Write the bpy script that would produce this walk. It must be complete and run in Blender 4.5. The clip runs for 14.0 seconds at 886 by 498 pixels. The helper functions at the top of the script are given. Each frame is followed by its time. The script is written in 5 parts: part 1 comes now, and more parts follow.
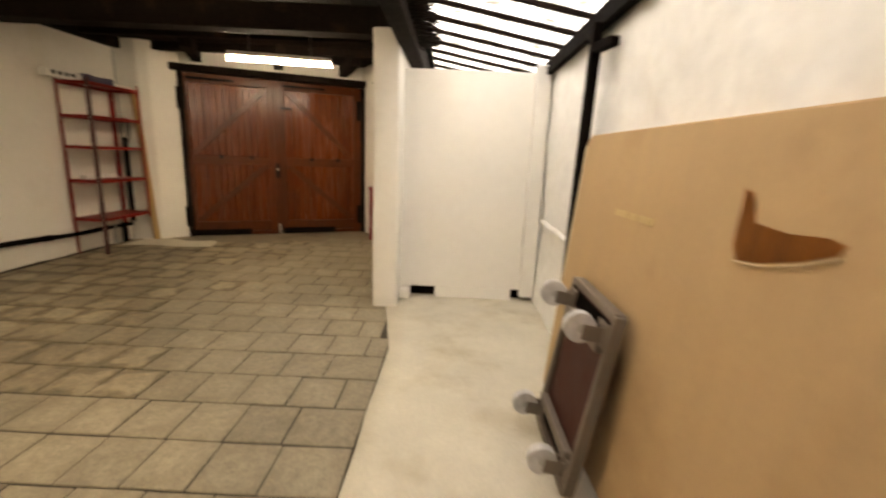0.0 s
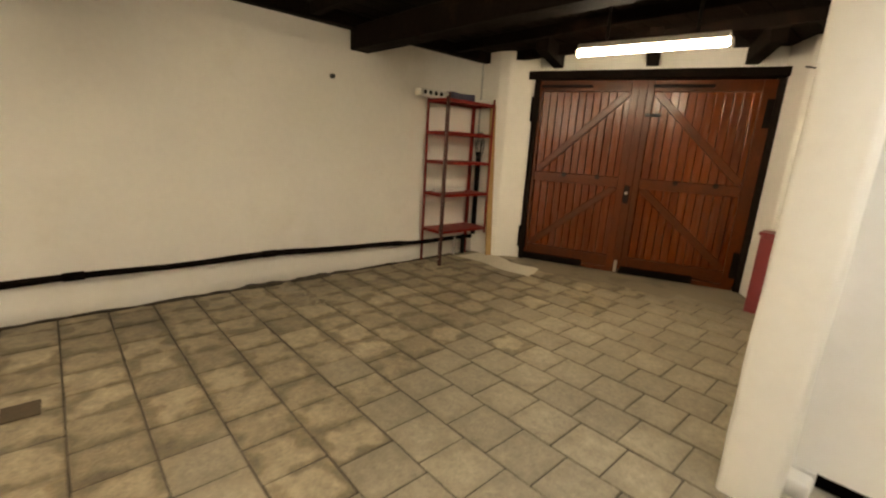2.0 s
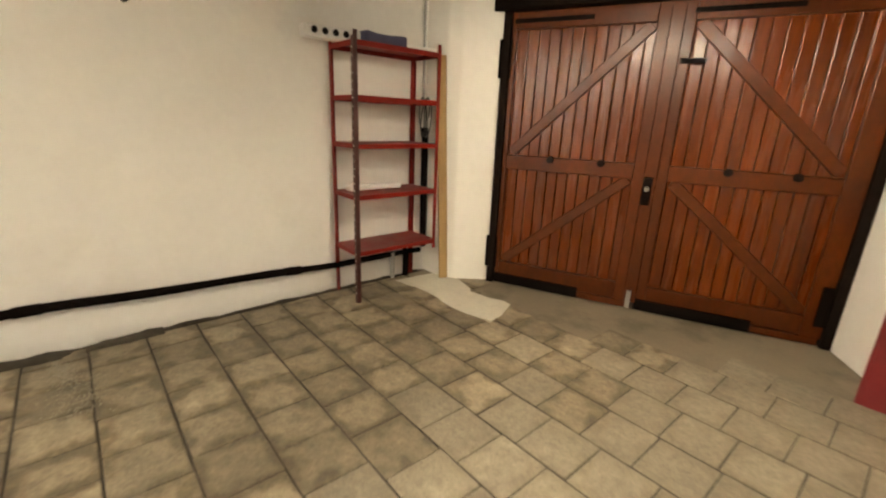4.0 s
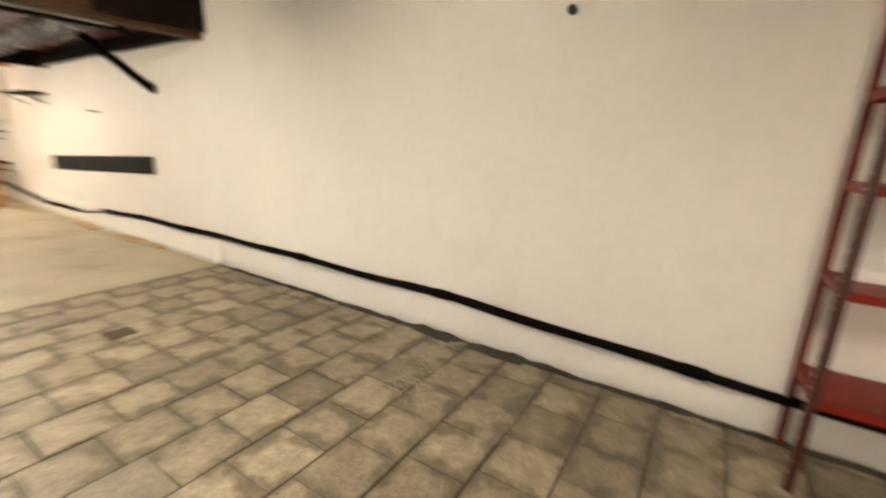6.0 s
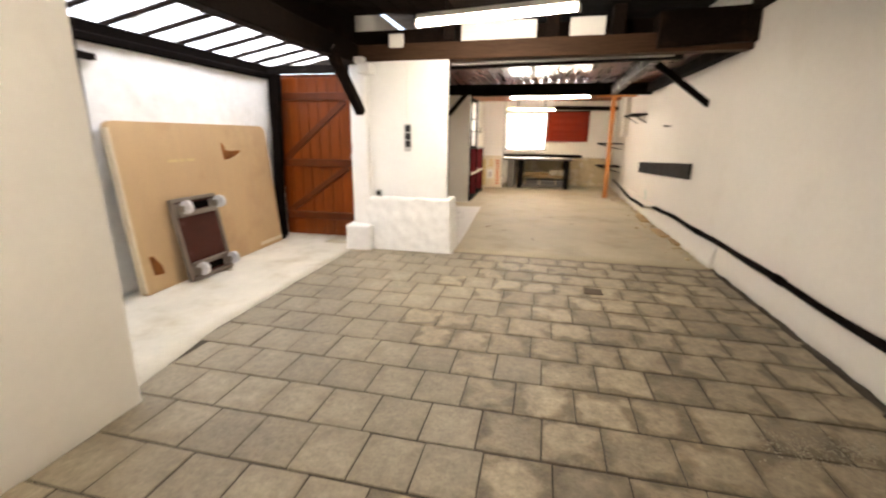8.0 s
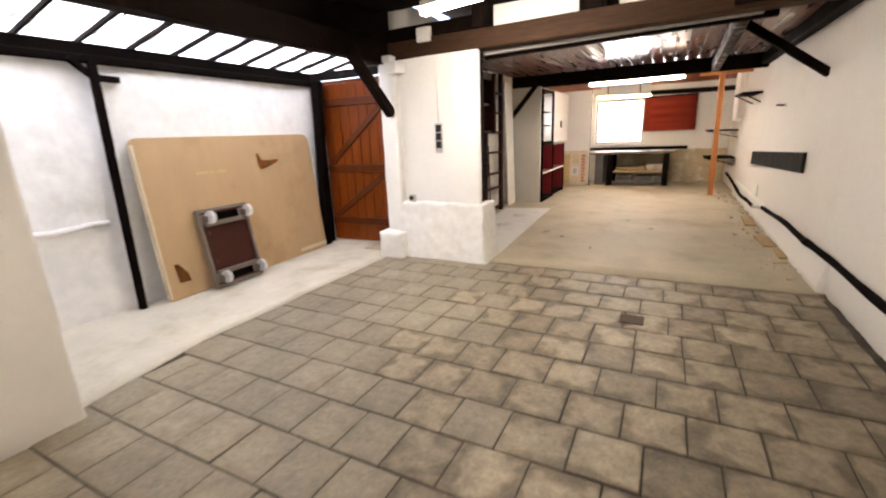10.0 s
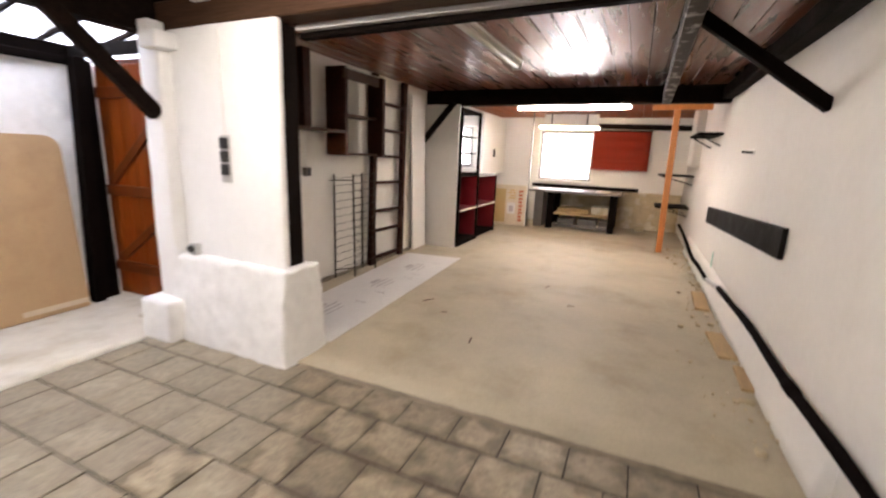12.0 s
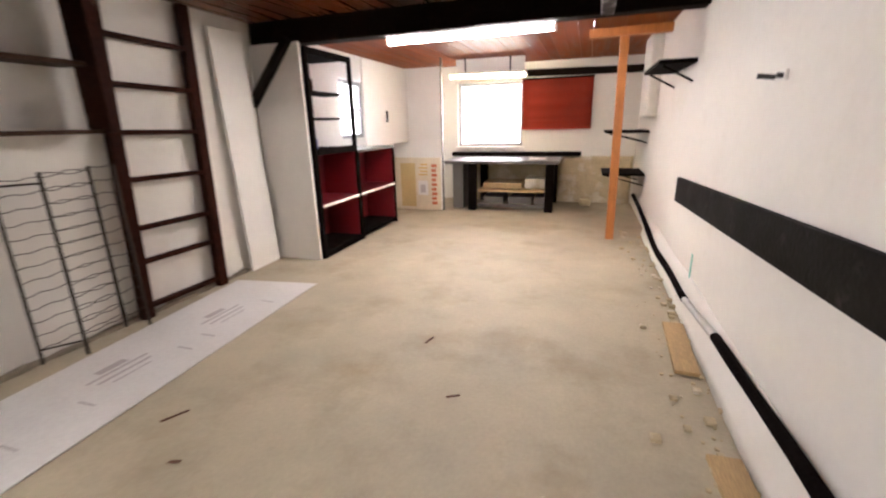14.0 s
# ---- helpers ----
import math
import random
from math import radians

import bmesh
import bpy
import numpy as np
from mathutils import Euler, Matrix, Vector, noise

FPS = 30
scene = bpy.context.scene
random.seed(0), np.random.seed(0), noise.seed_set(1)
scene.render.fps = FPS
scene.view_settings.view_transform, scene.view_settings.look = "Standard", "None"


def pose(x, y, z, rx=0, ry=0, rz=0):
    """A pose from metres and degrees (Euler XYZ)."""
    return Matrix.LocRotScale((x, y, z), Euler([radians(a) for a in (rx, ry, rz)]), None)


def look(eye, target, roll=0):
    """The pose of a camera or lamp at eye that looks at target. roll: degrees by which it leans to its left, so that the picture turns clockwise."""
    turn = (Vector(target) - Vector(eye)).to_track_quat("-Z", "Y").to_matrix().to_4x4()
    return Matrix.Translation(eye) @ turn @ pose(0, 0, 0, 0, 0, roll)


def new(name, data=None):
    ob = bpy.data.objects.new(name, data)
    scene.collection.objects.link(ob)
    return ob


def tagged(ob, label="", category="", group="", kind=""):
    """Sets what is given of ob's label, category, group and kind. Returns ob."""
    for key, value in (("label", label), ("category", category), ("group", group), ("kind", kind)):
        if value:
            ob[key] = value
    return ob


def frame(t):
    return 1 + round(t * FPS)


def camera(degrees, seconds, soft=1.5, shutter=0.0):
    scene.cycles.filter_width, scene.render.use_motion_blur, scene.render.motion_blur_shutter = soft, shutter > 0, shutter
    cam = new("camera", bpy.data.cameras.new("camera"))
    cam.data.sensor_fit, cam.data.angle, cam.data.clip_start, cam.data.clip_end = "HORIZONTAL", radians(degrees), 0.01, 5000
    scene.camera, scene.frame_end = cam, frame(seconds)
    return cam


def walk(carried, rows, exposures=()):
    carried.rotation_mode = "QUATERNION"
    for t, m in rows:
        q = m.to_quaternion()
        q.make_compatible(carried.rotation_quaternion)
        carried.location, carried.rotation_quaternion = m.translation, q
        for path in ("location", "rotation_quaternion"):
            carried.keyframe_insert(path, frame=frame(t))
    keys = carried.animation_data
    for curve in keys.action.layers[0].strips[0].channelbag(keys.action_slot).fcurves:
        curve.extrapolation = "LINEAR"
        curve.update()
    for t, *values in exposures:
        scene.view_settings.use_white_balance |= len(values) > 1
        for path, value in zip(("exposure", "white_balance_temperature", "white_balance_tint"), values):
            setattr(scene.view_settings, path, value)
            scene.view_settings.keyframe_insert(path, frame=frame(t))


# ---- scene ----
cam = camera(92.0, 14.0, soft=2.1, shutter=0.5)
PATH = [
    (0, (0.612, -1.125, 1.222), (0.585, 0.83, 0.80), 2.3),
    (0.5, (0.62, -0.725, 1.207), (0.092, 1.168, 0.836), 1.9),
    (1, (0.544, -0.361, 1.272), (-0.587, 1.24, 0.876), 4.0),
    (1.5, (0.44, -0.078, 1.325), (-0.841, 1.376, 0.828), 5.4),
    (2, (0.321, 0.265, 1.341), (-1.108, 1.585, 0.876), 3.4),
    (2.2, (0.274, 0.41, 1.329), (-1.157, 1.727, 0.864), 4.3),
    (4.3, (-0.701, 2.14, 1.357), (-2.165, 3.371, 0.774), 1.7),
    (4.5, (-0.83, 2.231, 1.354), (-2.421, 3.32, 0.821), 0.9),
    (5, (-1.028, 2.582, 1.282), (-2.844, 3.178, 0.692), 2.4),
    (5.5, (-1.166, 2.842, 1.277), (-3.087, 2.701, 0.737), 3.0),
    (5.8, (-1.193, 2.934, 1.271), (-3.001, 2.271, 0.729), 4.2),
    (6, (-1.27, 3.043, 1.257), (-2.919, 2.017, 0.777), 2.6),
    (6.2, (-1.405, 3.259, 1.297), (-2.781, 1.882, 0.838), 2.5),
    (6.5, (-1.395, 3.388, 1.295), (-2.431, 1.758, 0.778), 2.9),
    (7, (-1.508, 3.527, 1.301), (-2.028, 1.682, 0.732), 3.7),
    (7.5, (-1.634, 3.611, 1.276), (-1.695, 1.685, 0.74), 0.8),
    (8, (-1.821, 3.658, 1.273), (-1.39, 1.773, 0.76), 0.7),
    (8.2, (-1.906, 3.672, 1.283), (-1.348, 1.839, 0.711), 0.0),
    (10.3, (-2.487, 2.711, 1.272), (-1.577, 1.003, 0.768), -2.4),
    (10.5, (-2.511, 2.495, 1.264), (-1.648, 0.756, 0.787), -2.0),
    (11, (-2.586, 2.012, 1.289), (-1.88, 0.214, 0.773), -2.3),
    (11.5, (-2.667, 1.531, 1.313), (-1.855, -0.219, 0.785), -0.4),
    (12, (-2.703, 0.993, 1.322), (-1.922, -0.797, 0.893), 2.3),
    (12.5, (-2.743, 0.476, 1.355), (-2.109, -1.388, 1.008), 1.8),
    (13, (-2.807, -0.125, 1.351), (-2.075, -1.937, 0.927), 1.7),
    (13.5, (-2.794, -0.659, 1.334), (-2.115, -2.48, 0.865), 0.4),
    (14, (-2.835, -1.184, 1.294), (-2.232, -3.006, 0.728), -1.4),
]
walk(cam, [(t, look(eye, target, roll)) for t, eye, target, roll in PATH],
     exposures=[(0.0, 2.45, 9700, 15), (0.5, 2.5, 9650, 14), (1.0, 2.2, 9600, 13), (1.5, 2.3, 9350, 11), (2.0, 2.58, 9200, 11), (3.4, 3.0, 8500, 11), (4.5, 3.46, 7900, 10), (5.0, 3.5, 7600, 12), (5.5, 3.55, 7550, 12),
                (6.5, 3.22, 7500, 13), (8.0, 2.95, 7350, 16), (11.0, 2.87, 6850, 20), (12.7, 2.98, 6500, 21), (13.5, 3.12, 6350, 21), (14.0, 3.06, 6250, 21)])

# ---- world and large lights ----
world = bpy.data.worlds.new("sky")
scene.world = world
world.use_nodes = True
wn = world.node_tree.nodes
sky = wn.new("ShaderNodeTexSky")
sky.sky_type = "NISHITA"
sky.sun_disc = False
sky.sun_elevation = radians(48)
sky.sun_rotation = radians(70)
wn["Background"].inputs["Strength"].default_value = 0.15
world.node_tree.links.new(sky.outputs["Color"], wn["Background"].inputs["Color"])
sun = new("sun", bpy.data.lights.new("sun", "SUN"))
sun.data.energy, sun.data.angle, sun.data.color = 2.5, radians(12), (1.0, 0.98, 0.95)
sun.matrix_basis = look((6, 3, 9), (0, 0, 0))

LAMP = 19.0      # glow of the fluorescent tubes

# ---- materials ----


def mat(name, color, rough=0.6, metal=0.0, var=0.12, scale=6.0, fine=60.0, bump=0.15, dist=0.01, stain=None, stain_scale=1.2, stain_lo=0.55, stain_hi=0.7,
        per_object=0.0, stretch=(1, 1, 1), coat=0.0, spec=0.5, wear=None, fine_var=0.06, rough_var=0.1, per_island=0.0):
    """A surface with colour variation at two scales, optional stains of a second colour, and a fine relief."""
    m = bpy.data.materials.new(name)
    m.use_nodes = True
    n, l = m.node_tree.nodes, m.node_tree.links
    b = n["Principled BSDF"]
    co = n.new("ShaderNodeTexCoord")
    mp = n.new("ShaderNodeMapping")
    mp.inputs["Scale"].default_value = stretch
    geo = n.new("ShaderNodeNewGeometry")
    l.new(geo.outputs["Position"], mp.inputs["Vector"])
    if per_object or stretch != (1, 1, 1):
        l.new(co.outputs["Object"], mp.inputs["Vector"])
    big, small = n.new("ShaderNodeTexNoise"), n.new("ShaderNodeTexNoise")
    big.inputs["Scale"].default_value, big.inputs["Detail"].default_value, big.inputs["Roughness"].default_value = scale, 6, 0.58
    small.inputs["Scale"].default_value, small.inputs["Detail"].default_value = fine, 4
    l.new(mp.outputs["Vector"], big.inputs["Vector"])
    l.new(mp.outputs["Vector"], small.inputs["Vector"])
    if per_object:
        info = n.new("ShaderNodeObjectInfo")
        w = n.new("ShaderNodeMath")
        w.operation = "MULTIPLY"
        w.inputs[1].default_value = 40
        l.new(info.outputs["Random"], w.inputs[0])
        for t in (big, small):
            t.noise_dimensions = "4D"
            l.new(w.outputs[0], t.inputs["W"])
    def ranged(src, lo, hi):
        r = n.new("ShaderNodeMapRange")
        r.inputs["From Min"].default_value, r.inputs["From Max"].default_value = 0.25, 0.75
        r.inputs["To Min"].default_value, r.inputs["To Max"].default_value = lo, hi
        l.new(src, r.inputs["Value"])
        return r.outputs["Result"]
    def times(a, c):
        k = n.new("ShaderNodeMath")
        k.operation = "MULTIPLY"
        l.new(a, k.inputs[0])
        l.new(c, k.inputs[1])
        return k.outputs[0]
    value = times(ranged(big.outputs["Fac"], 1 - var, 1 + var), ranged(small.outputs["Fac"], 1 - fine_var, 1 + fine_var))
    if per_object:
        r = n.new("ShaderNodeMapRange")
        r.inputs["To Min"].default_value, r.inputs["To Max"].default_value = 1 - per_object, 1 + per_object
        l.new(info.outputs["Random"], r.inputs["Value"])
        value = times(value, r.outputs["Result"])
    if per_island:
        r = n.new("ShaderNodeMapRange")
        r.inputs["To Min"].default_value, r.inputs["To Max"].default_value = 1 - per_island, 1 + per_island
        l.new(geo.outputs["Random Per Island"], r.inputs["Value"])
        value = times(value, r.outputs["Result"])
    if wear:
        grime = n.new("ShaderNodeTexNoise")
        grime.inputs["Scale"].default_value, grime.inputs["Detail"].default_value, grime.inputs["Roughness"].default_value = 0.9, 7, 0.65
        l.new(geo.outputs["Position"], grime.inputs["Vector"])
        value = times(value, ranged(grime.outputs["Fac"], 0.68, 1.28))
        speck = n.new("ShaderNodeTexNoise")
        speck.inputs["Scale"].default_value, speck.inputs["Detail"].default_value, speck.inputs["Roughness"].default_value = 26, 5, 0.7
        l.new(geo.outputs["Position"], speck.inputs["Vector"])
        value = times(value, ranged(speck.outputs["Fac"], 0.72, 1.28))
    base = n.new("ShaderNodeRGB")
    base.outputs[0].default_value = (*color, 1)
    tone = base.outputs[0]
    if stain:
        sn = n.new("ShaderNodeTexNoise")
        sn.inputs["Scale"].default_value, sn.inputs["Detail"].default_value, sn.inputs["Roughness"].default_value = stain_scale, 8, 0.62
        l.new(geo.outputs["Position"], sn.inputs["Vector"])
        if per_object:
            l.new(mp.outputs["Vector"], sn.inputs["Vector"])
            sn.noise_dimensions = "4D"
            l.new(w.outputs[0], sn.inputs["W"])
        sr = n.new("ShaderNodeMapRange")
        sr.inputs["From Min"].default_value, sr.inputs["From Max"].default_value = stain_lo, stain_hi
        l.new(sn.outputs["Fac"], sr.inputs["Value"])
        mx = n.new("ShaderNodeMix")
        mx.data_type = "RGBA"
        l.new(sr.outputs["Result"], mx.inputs["Factor"])
        l.new(tone, mx.inputs[6])
        mx.inputs[7].default_value = (*stain, 1)
        tone = mx.outputs[2]
    if wear:
        sep = n.new("ShaderNodeSeparateXYZ")
        l.new(co.outputs["Generated"], sep.inputs[0])
        ax = []
        for o in ("X", "Y"):
            sub = n.new("ShaderNodeMath")
            sub.operation = "SUBTRACT"
            l.new(sep.outputs[o], sub.inputs[0])
            sub.inputs[1].default_value = 0.5
            ab = n.new("ShaderNodeMath")
            ab.operation = "ABSOLUTE"
            l.new(sub.outputs[0], ab.inputs[0])
            ax.append(ab.outputs[0])
        mxm = n.new("ShaderNodeMath")
        mxm.operation = "SMOOTH_MAX"
        mxm.inputs[2].default_value = 0.12
        l.new(ax[0], mxm.inputs[0])
        l.new(ax[1], mxm.inputs[1])
        pad = n.new("ShaderNodeTexNoise")
        pad.inputs["Scale"].default_value, pad.inputs["Detail"].default_value, pad.inputs["Roughness"].default_value = 6.5, 7, 0.62
        l.new(geo.outputs["Position"], pad.inputs["Vector"])
        k = n.new("ShaderNodeMath")
        k.operation = "MULTIPLY_ADD"
        l.new(pad.outputs["Fac"], k.inputs[0])
        k.inputs[1].default_value = 1.5
        l.new(mxm.outputs[0], k.inputs[2])
        wr = n.new("ShaderNodeMapRange")
        wr.inputs["From Min"].default_value, wr.inputs["From Max"].default_value = 1.24, 1.06
        l.new(k.outputs[0], wr.inputs["Value"])
        amount = wr.outputs["Result"]
        if per_object:
            amp = n.new("ShaderNodeMapRange")
            amp.inputs["To Min"].default_value = 0.6
            l.new(info.outputs["Random"], amp.inputs["Value"])
            amount = times(amount, amp.outputs["Result"])
        wm = n.new("ShaderNodeMix")
        wm.data_type = "RGBA"
        l.new(amount, wm.inputs["Factor"])
        l.new(tone, wm.inputs[6])
        wm.inputs[7].default_value = (*wear, 1)
        tone = wm.outputs[2]
    hsv = n.new("ShaderNodeHueSaturation")
    l.new(tone, hsv.inputs["Color"])
    l.new(value, hsv.inputs["Value"])
    l.new(hsv.outputs["Color"], b.inputs["Base Color"])
    l.new(ranged(big.outputs["Fac"], max(0.03, rough - rough_var), min(1, rough + rough_var)), b.inputs["Roughness"])
    b.inputs["Metallic"].default_value = metal
    b.inputs["Specular IOR Level"].default_value = spec
    b.inputs["Coat Weight"].default_value = coat
    b.inputs["Coat Roughness"].default_value = 0.2
    if bump:
        add = n.new("ShaderNodeMath")
        add.operation = "ADD"
        l.new(big.outputs["Fac"], add.inputs[0])
        l.new(small.outputs["Fac"], add.inputs[1])
        bp = n.new("ShaderNodeBump")
        bp.inputs["Strength"].default_value, bp.inputs["Distance"].default_value = bump, dist
        l.new(add.outputs[0], bp.inputs["Height"])
        l.new(bp.outputs["Normal"], b.inputs["Normal"])
    return m


def glow(name, color, strength):
    m = bpy.data.materials.new(name)
    m.use_nodes = True
    b = m.node_tree.nodes["Principled BSDF"]
    b.inputs["Base Color"].default_value = (0.9, 0.9, 0.9, 1)
    b.inputs["Emission Color"].default_value = (*color, 1)
    b.inputs["Emission Strength"].default_value = strength
    return m


plaster = mat("white_plaster", (0.78, 0.755, 0.70), 0.75, var=0.03, scale=1.6, fine=18, bump=0.03, dist=0.01, fine_var=0.02, stain=(0.70, 0.665, 0.595), stain_scale=1.1, stain_lo=0.58, stain_hi=0.78)
whitewash = mat("whitewashed_stone", (0.84, 0.835, 0.81), 0.85, var=0.05, scale=5, fine=14, bump=0.18, dist=0.02, stain=(0.76, 0.745, 0.70), stain_scale=2.5, stain_lo=0.60, stain_hi=0.75)
white_paint = mat("white_wall_paint", (0.83, 0.825, 0.805), 0.7, var=0.03, scale=2.2, fine=20, bump=0.05, dist=0.01, fine_var=0.02, stain=(0.76, 0.75, 0.72), stain_scale=1.6, stain_lo=0.60, stain_hi=0.78)
white_board = mat("white_painted_board", (0.82, 0.80, 0.76), 0.5, var=0.03, scale=1.5, fine=12, bump=0.015, fine_var=0.015)
cement = mat("joint_cement", (0.050, 0.039, 0.026), 0.9, var=0.3, scale=6, fine=80, bump=0.4, stain=(0.03, 0.022, 0.013), stain_scale=2.6, stain_lo=0.48, stain_hi=0.60)
stone_tile = mat("stone_tile", (0.236, 0.198, 0.140), 0.58, var=0.16, scale=9, fine=70, bump=0.22, dist=0.008, per_object=0.09, fine_var=0.14,
                 stain=(0.235, 0.195, 0.132), stain_scale=7, stain_lo=0.48, stain_hi=0.66, wear=(0.282, 0.240, 0.172))
worn_tile = mat("worn_stained_tile", (0.132, 0.102, 0.064), 0.55, var=0.34, scale=11, fine=60, bump=0.5, dist=0.01, per_object=0.12, fine_var=0.16,
                stain=(0.19, 0.148, 0.088), stain_scale=16, stain_lo=0.48, stain_hi=0.66, wear=(0.30, 0.248, 0.168))
concrete = mat("floor_concrete", (0.445, 0.385, 0.275), 0.7, var=0.14, scale=2.2, fine=60, bump=0.2, dist=0.006, stain=(0.35, 0.285, 0.185), stain_scale=1.9, stain_lo=0.5, stain_hi=0.72)
screed = mat("pale_screed", (0.58, 0.54, 0.45), 0.85, var=0.12, scale=3.0, fine=70, bump=0.2, dist=0.006, stain=(0.47, 0.415, 0.31), stain_scale=2.2, stain_lo=0.50, stain_hi=0.68)
apron_cement = mat("apron_cement", (0.225, 0.186, 0.130), 0.6, var=0.2, scale=3, fine=50, bump=0.25, stain=(0.13, 0.105, 0.07), stain_scale=2.5, stain_lo=0.5, stain_hi=0.68)
pale_cement = mat("pale_cement", (0.62, 0.58, 0.48), 0.85, var=0.08, scale=8, fine=60, bump=0.2)
dark_timber = mat("dark_stained_timber", (0.009, 0.0055, 0.004), 0.7, spec=0.04, var=0.3, scale=5, fine=45, bump=0.35, dist=0.008, fine_var=0.25, stain=(0.02, 0.011, 0.007), stain_scale=4)
brown_timber = mat("brown_stained_timber", (0.050, 0.026, 0.015), 0.55, spec=0.08, var=0.3, scale=4, fine=30, bump=0.3, dist=0.006, stretch=(0.25, 3, 3), fine_var=0.25)
black_paint = mat("black_paint", (0.0055, 0.0036, 0.0028), 0.7, spec=0.02, var=0.2, scale=8, fine=60, bump=0.2)
varnished = mat("red_brown_varnished_boards", (0.13, 0.026, 0.004), 0.30, spec=0.45, var=0.3, scale=3, fine=22, bump=0.03, dist=0.004, stretch=(5, 0.45, 1), coat=0.5, per_island=0.25, fine_var=0.22,
                stain=(0.05, 0.014, 0.007), stain_scale=9, stain_lo=0.66, stain_hi=0.72)
orange_boards = mat("orange_varnished_boards", (0.21, 0.046, 0.0045), 0.5, spec=0.1, var=0.25, scale=3, fine=22, bump=0.025, dist=0.004, stretch=(5, 0.45, 1), coat=0.0, per_island=0.2, fine_var=0.2)
door_wood = mat("orange_varnished_door_wood", (0.115, 0.021, 0.0012), 0.26, spec=0.28, var=0.3, scale=2.5, fine=14, bump=0.15, dist=0.004, stretch=(6, 6, 0.5), coat=0.16, per_object=0.13, fine_var=0.25, stain=(0.06, 0.010, 0.001), stain_scale=1.3, stain_lo=0.5, stain_hi=0.75)
plank_wood = mat("orange_varnished_plank_wood", (0.185, 0.036, 0.0035), 0.36, spec=0.22, var=0.25, scale=2.5, fine=14, bump=0.12, dist=0.004, stretch=(6, 6, 0.5), coat=0.2, per_object=0.06, fine_var=0.16)
plank_brace_wood = mat("brown_varnished_brace_wood", (0.10, 0.020, 0.003), 0.38, spec=0.25, var=0.25, scale=2.5, fine=14, bump=0.12, stretch=(3, 3, 1.5), coat=0.1)
door_frame_wood = mat("dark_varnished_door_wood", (0.072, 0.0145, 0.0014), 0.36, spec=0.18, var=0.3, scale=2.5, fine=14, bump=0.15, dist=0.004, stretch=(3, 3, 1.5), coat=0.1, per_object=0.12, fine_var=0.2)
post_wood = mat("orange_post_wood", (0.42, 0.15, 0.035), 0.45, var=0.2, scale=3, fine=20, bump=0.12, stretch=(8, 8, 0.6), fine_var=0.2)
pale_wood = mat("pale_raw_wood", (0.44, 0.30, 0.14), 0.65, var=0.2, scale=3, fine=24, bump=0.15, stretch=(6, 1, 6), fine_var=0.15)
board_wood = mat("tan_board_wood", (0.38, 0.24, 0.10), 0.65, var=0.2, scale=3, fine=24, bump=0.15, stretch=(8, 8, 0.6), fine_var=0.15)
red_metal = mat("red_painted_steel", (0.19, 0.012, 0.007), 0.45, spec=0.25, var=0.15, scale=7, fine=60, bump=0.06, stain=(0.12, 0.02, 0.012), stain_scale=6, stain_lo=0.6, stain_hi=0.7)
rust_metal = mat("dark_worn_red_steel", (0.055, 0.012, 0.009), 0.5, var=0.3, scale=9, fine=60, bump=0.1)
red_board = mat("dark_red_lacquer", (0.17, 0.008, 0.012), 0.4, var=0.12, scale=5, fine=50, bump=0.05)
red_cloth = mat("red_blind_cloth", (0.36, 0.035, 0.014), 0.85, var=0.12, scale=3, fine=240, bump=0.12)
card = mat("brown_cardboard", (0.50, 0.335, 0.175), 0.8, var=0.06, scale=1.5, fine=40, bump=0.12, stretch=(1, 6, 1), stain=(0.42, 0.27, 0.135), stain_scale=1.4)
card_torn = mat("torn_cardboard", (0.30, 0.098, 0.014), 0.85, var=0.35, scale=5, fine=40, bump=0.3, stretch=(1, 5, 0.6), fine_var=0.2)
card_lip = mat("pale_torn_cardboard", (0.60, 0.45, 0.27), 0.85, var=0.1, bump=0.1)
card_edge = mat("pale_cardboard_edge", (0.66, 0.55, 0.38), 0.8, var=0.1, scale=4, fine=50, bump=0.1)
tape_mat = mat("yellow_print", (0.55, 0.39, 0.17), 0.5, var=0.1, bump=0)
dolly_board = mat("dark_brown_plywood", (0.058, 0.016, 0.010), 0.55, spec=0.2, var=0.2, scale=6, fine=50, bump=0.1, stain=(0.12, 0.07, 0.055), stain_scale=9, stain_lo=0.62, stain_hi=0.7)
alu = mat("dull_aluminium", (0.19, 0.155, 0.125), 0.5, metal=0.4, var=0.15, scale=9, fine=60, bump=0.1)
wheel_mat = mat("grey_castor_wheel", (0.55, 0.545, 0.54), 0.5, var=0.22, scale=22, fine=60, bump=0.05)
steel = mat("dark_steel_wire", (0.035, 0.026, 0.02), 0.55, spec=0.15, var=0.2, bump=0.05)
zinc = mat("galvanised_steel", (0.45, 0.45, 0.43), 0.4, metal=0.8, var=0.2, bump=0.08)
foam = mat("black_pipe_insulation", (0.0065, 0.0045, 0.0038), 0.85, spec=0.02, var=0.3, scale=7, fine=50, bump=0.5, dist=0.015)
slate = mat("dark_grey_board", (0.0095, 0.0074, 0.0062), 0.66, spec=0.05, var=0.3, scale=5, fine=40, bump=0.2, stain=(0.035, 0.03, 0.027), stain_scale=9, stain_lo=0.58, stain_hi=0.72)
film = mat("pale_printed_sheet", (0.70, 0.68, 0.66), 0.6, var=0.05, scale=3, fine=40, bump=0.1)
ink = mat("grey_ink", (0.46, 0.42, 0.42), 0.7, var=0.05, bump=0)
red_ink = mat("red_ink", (0.50, 0.12, 0.05), 0.7, var=0.05, bump=0)
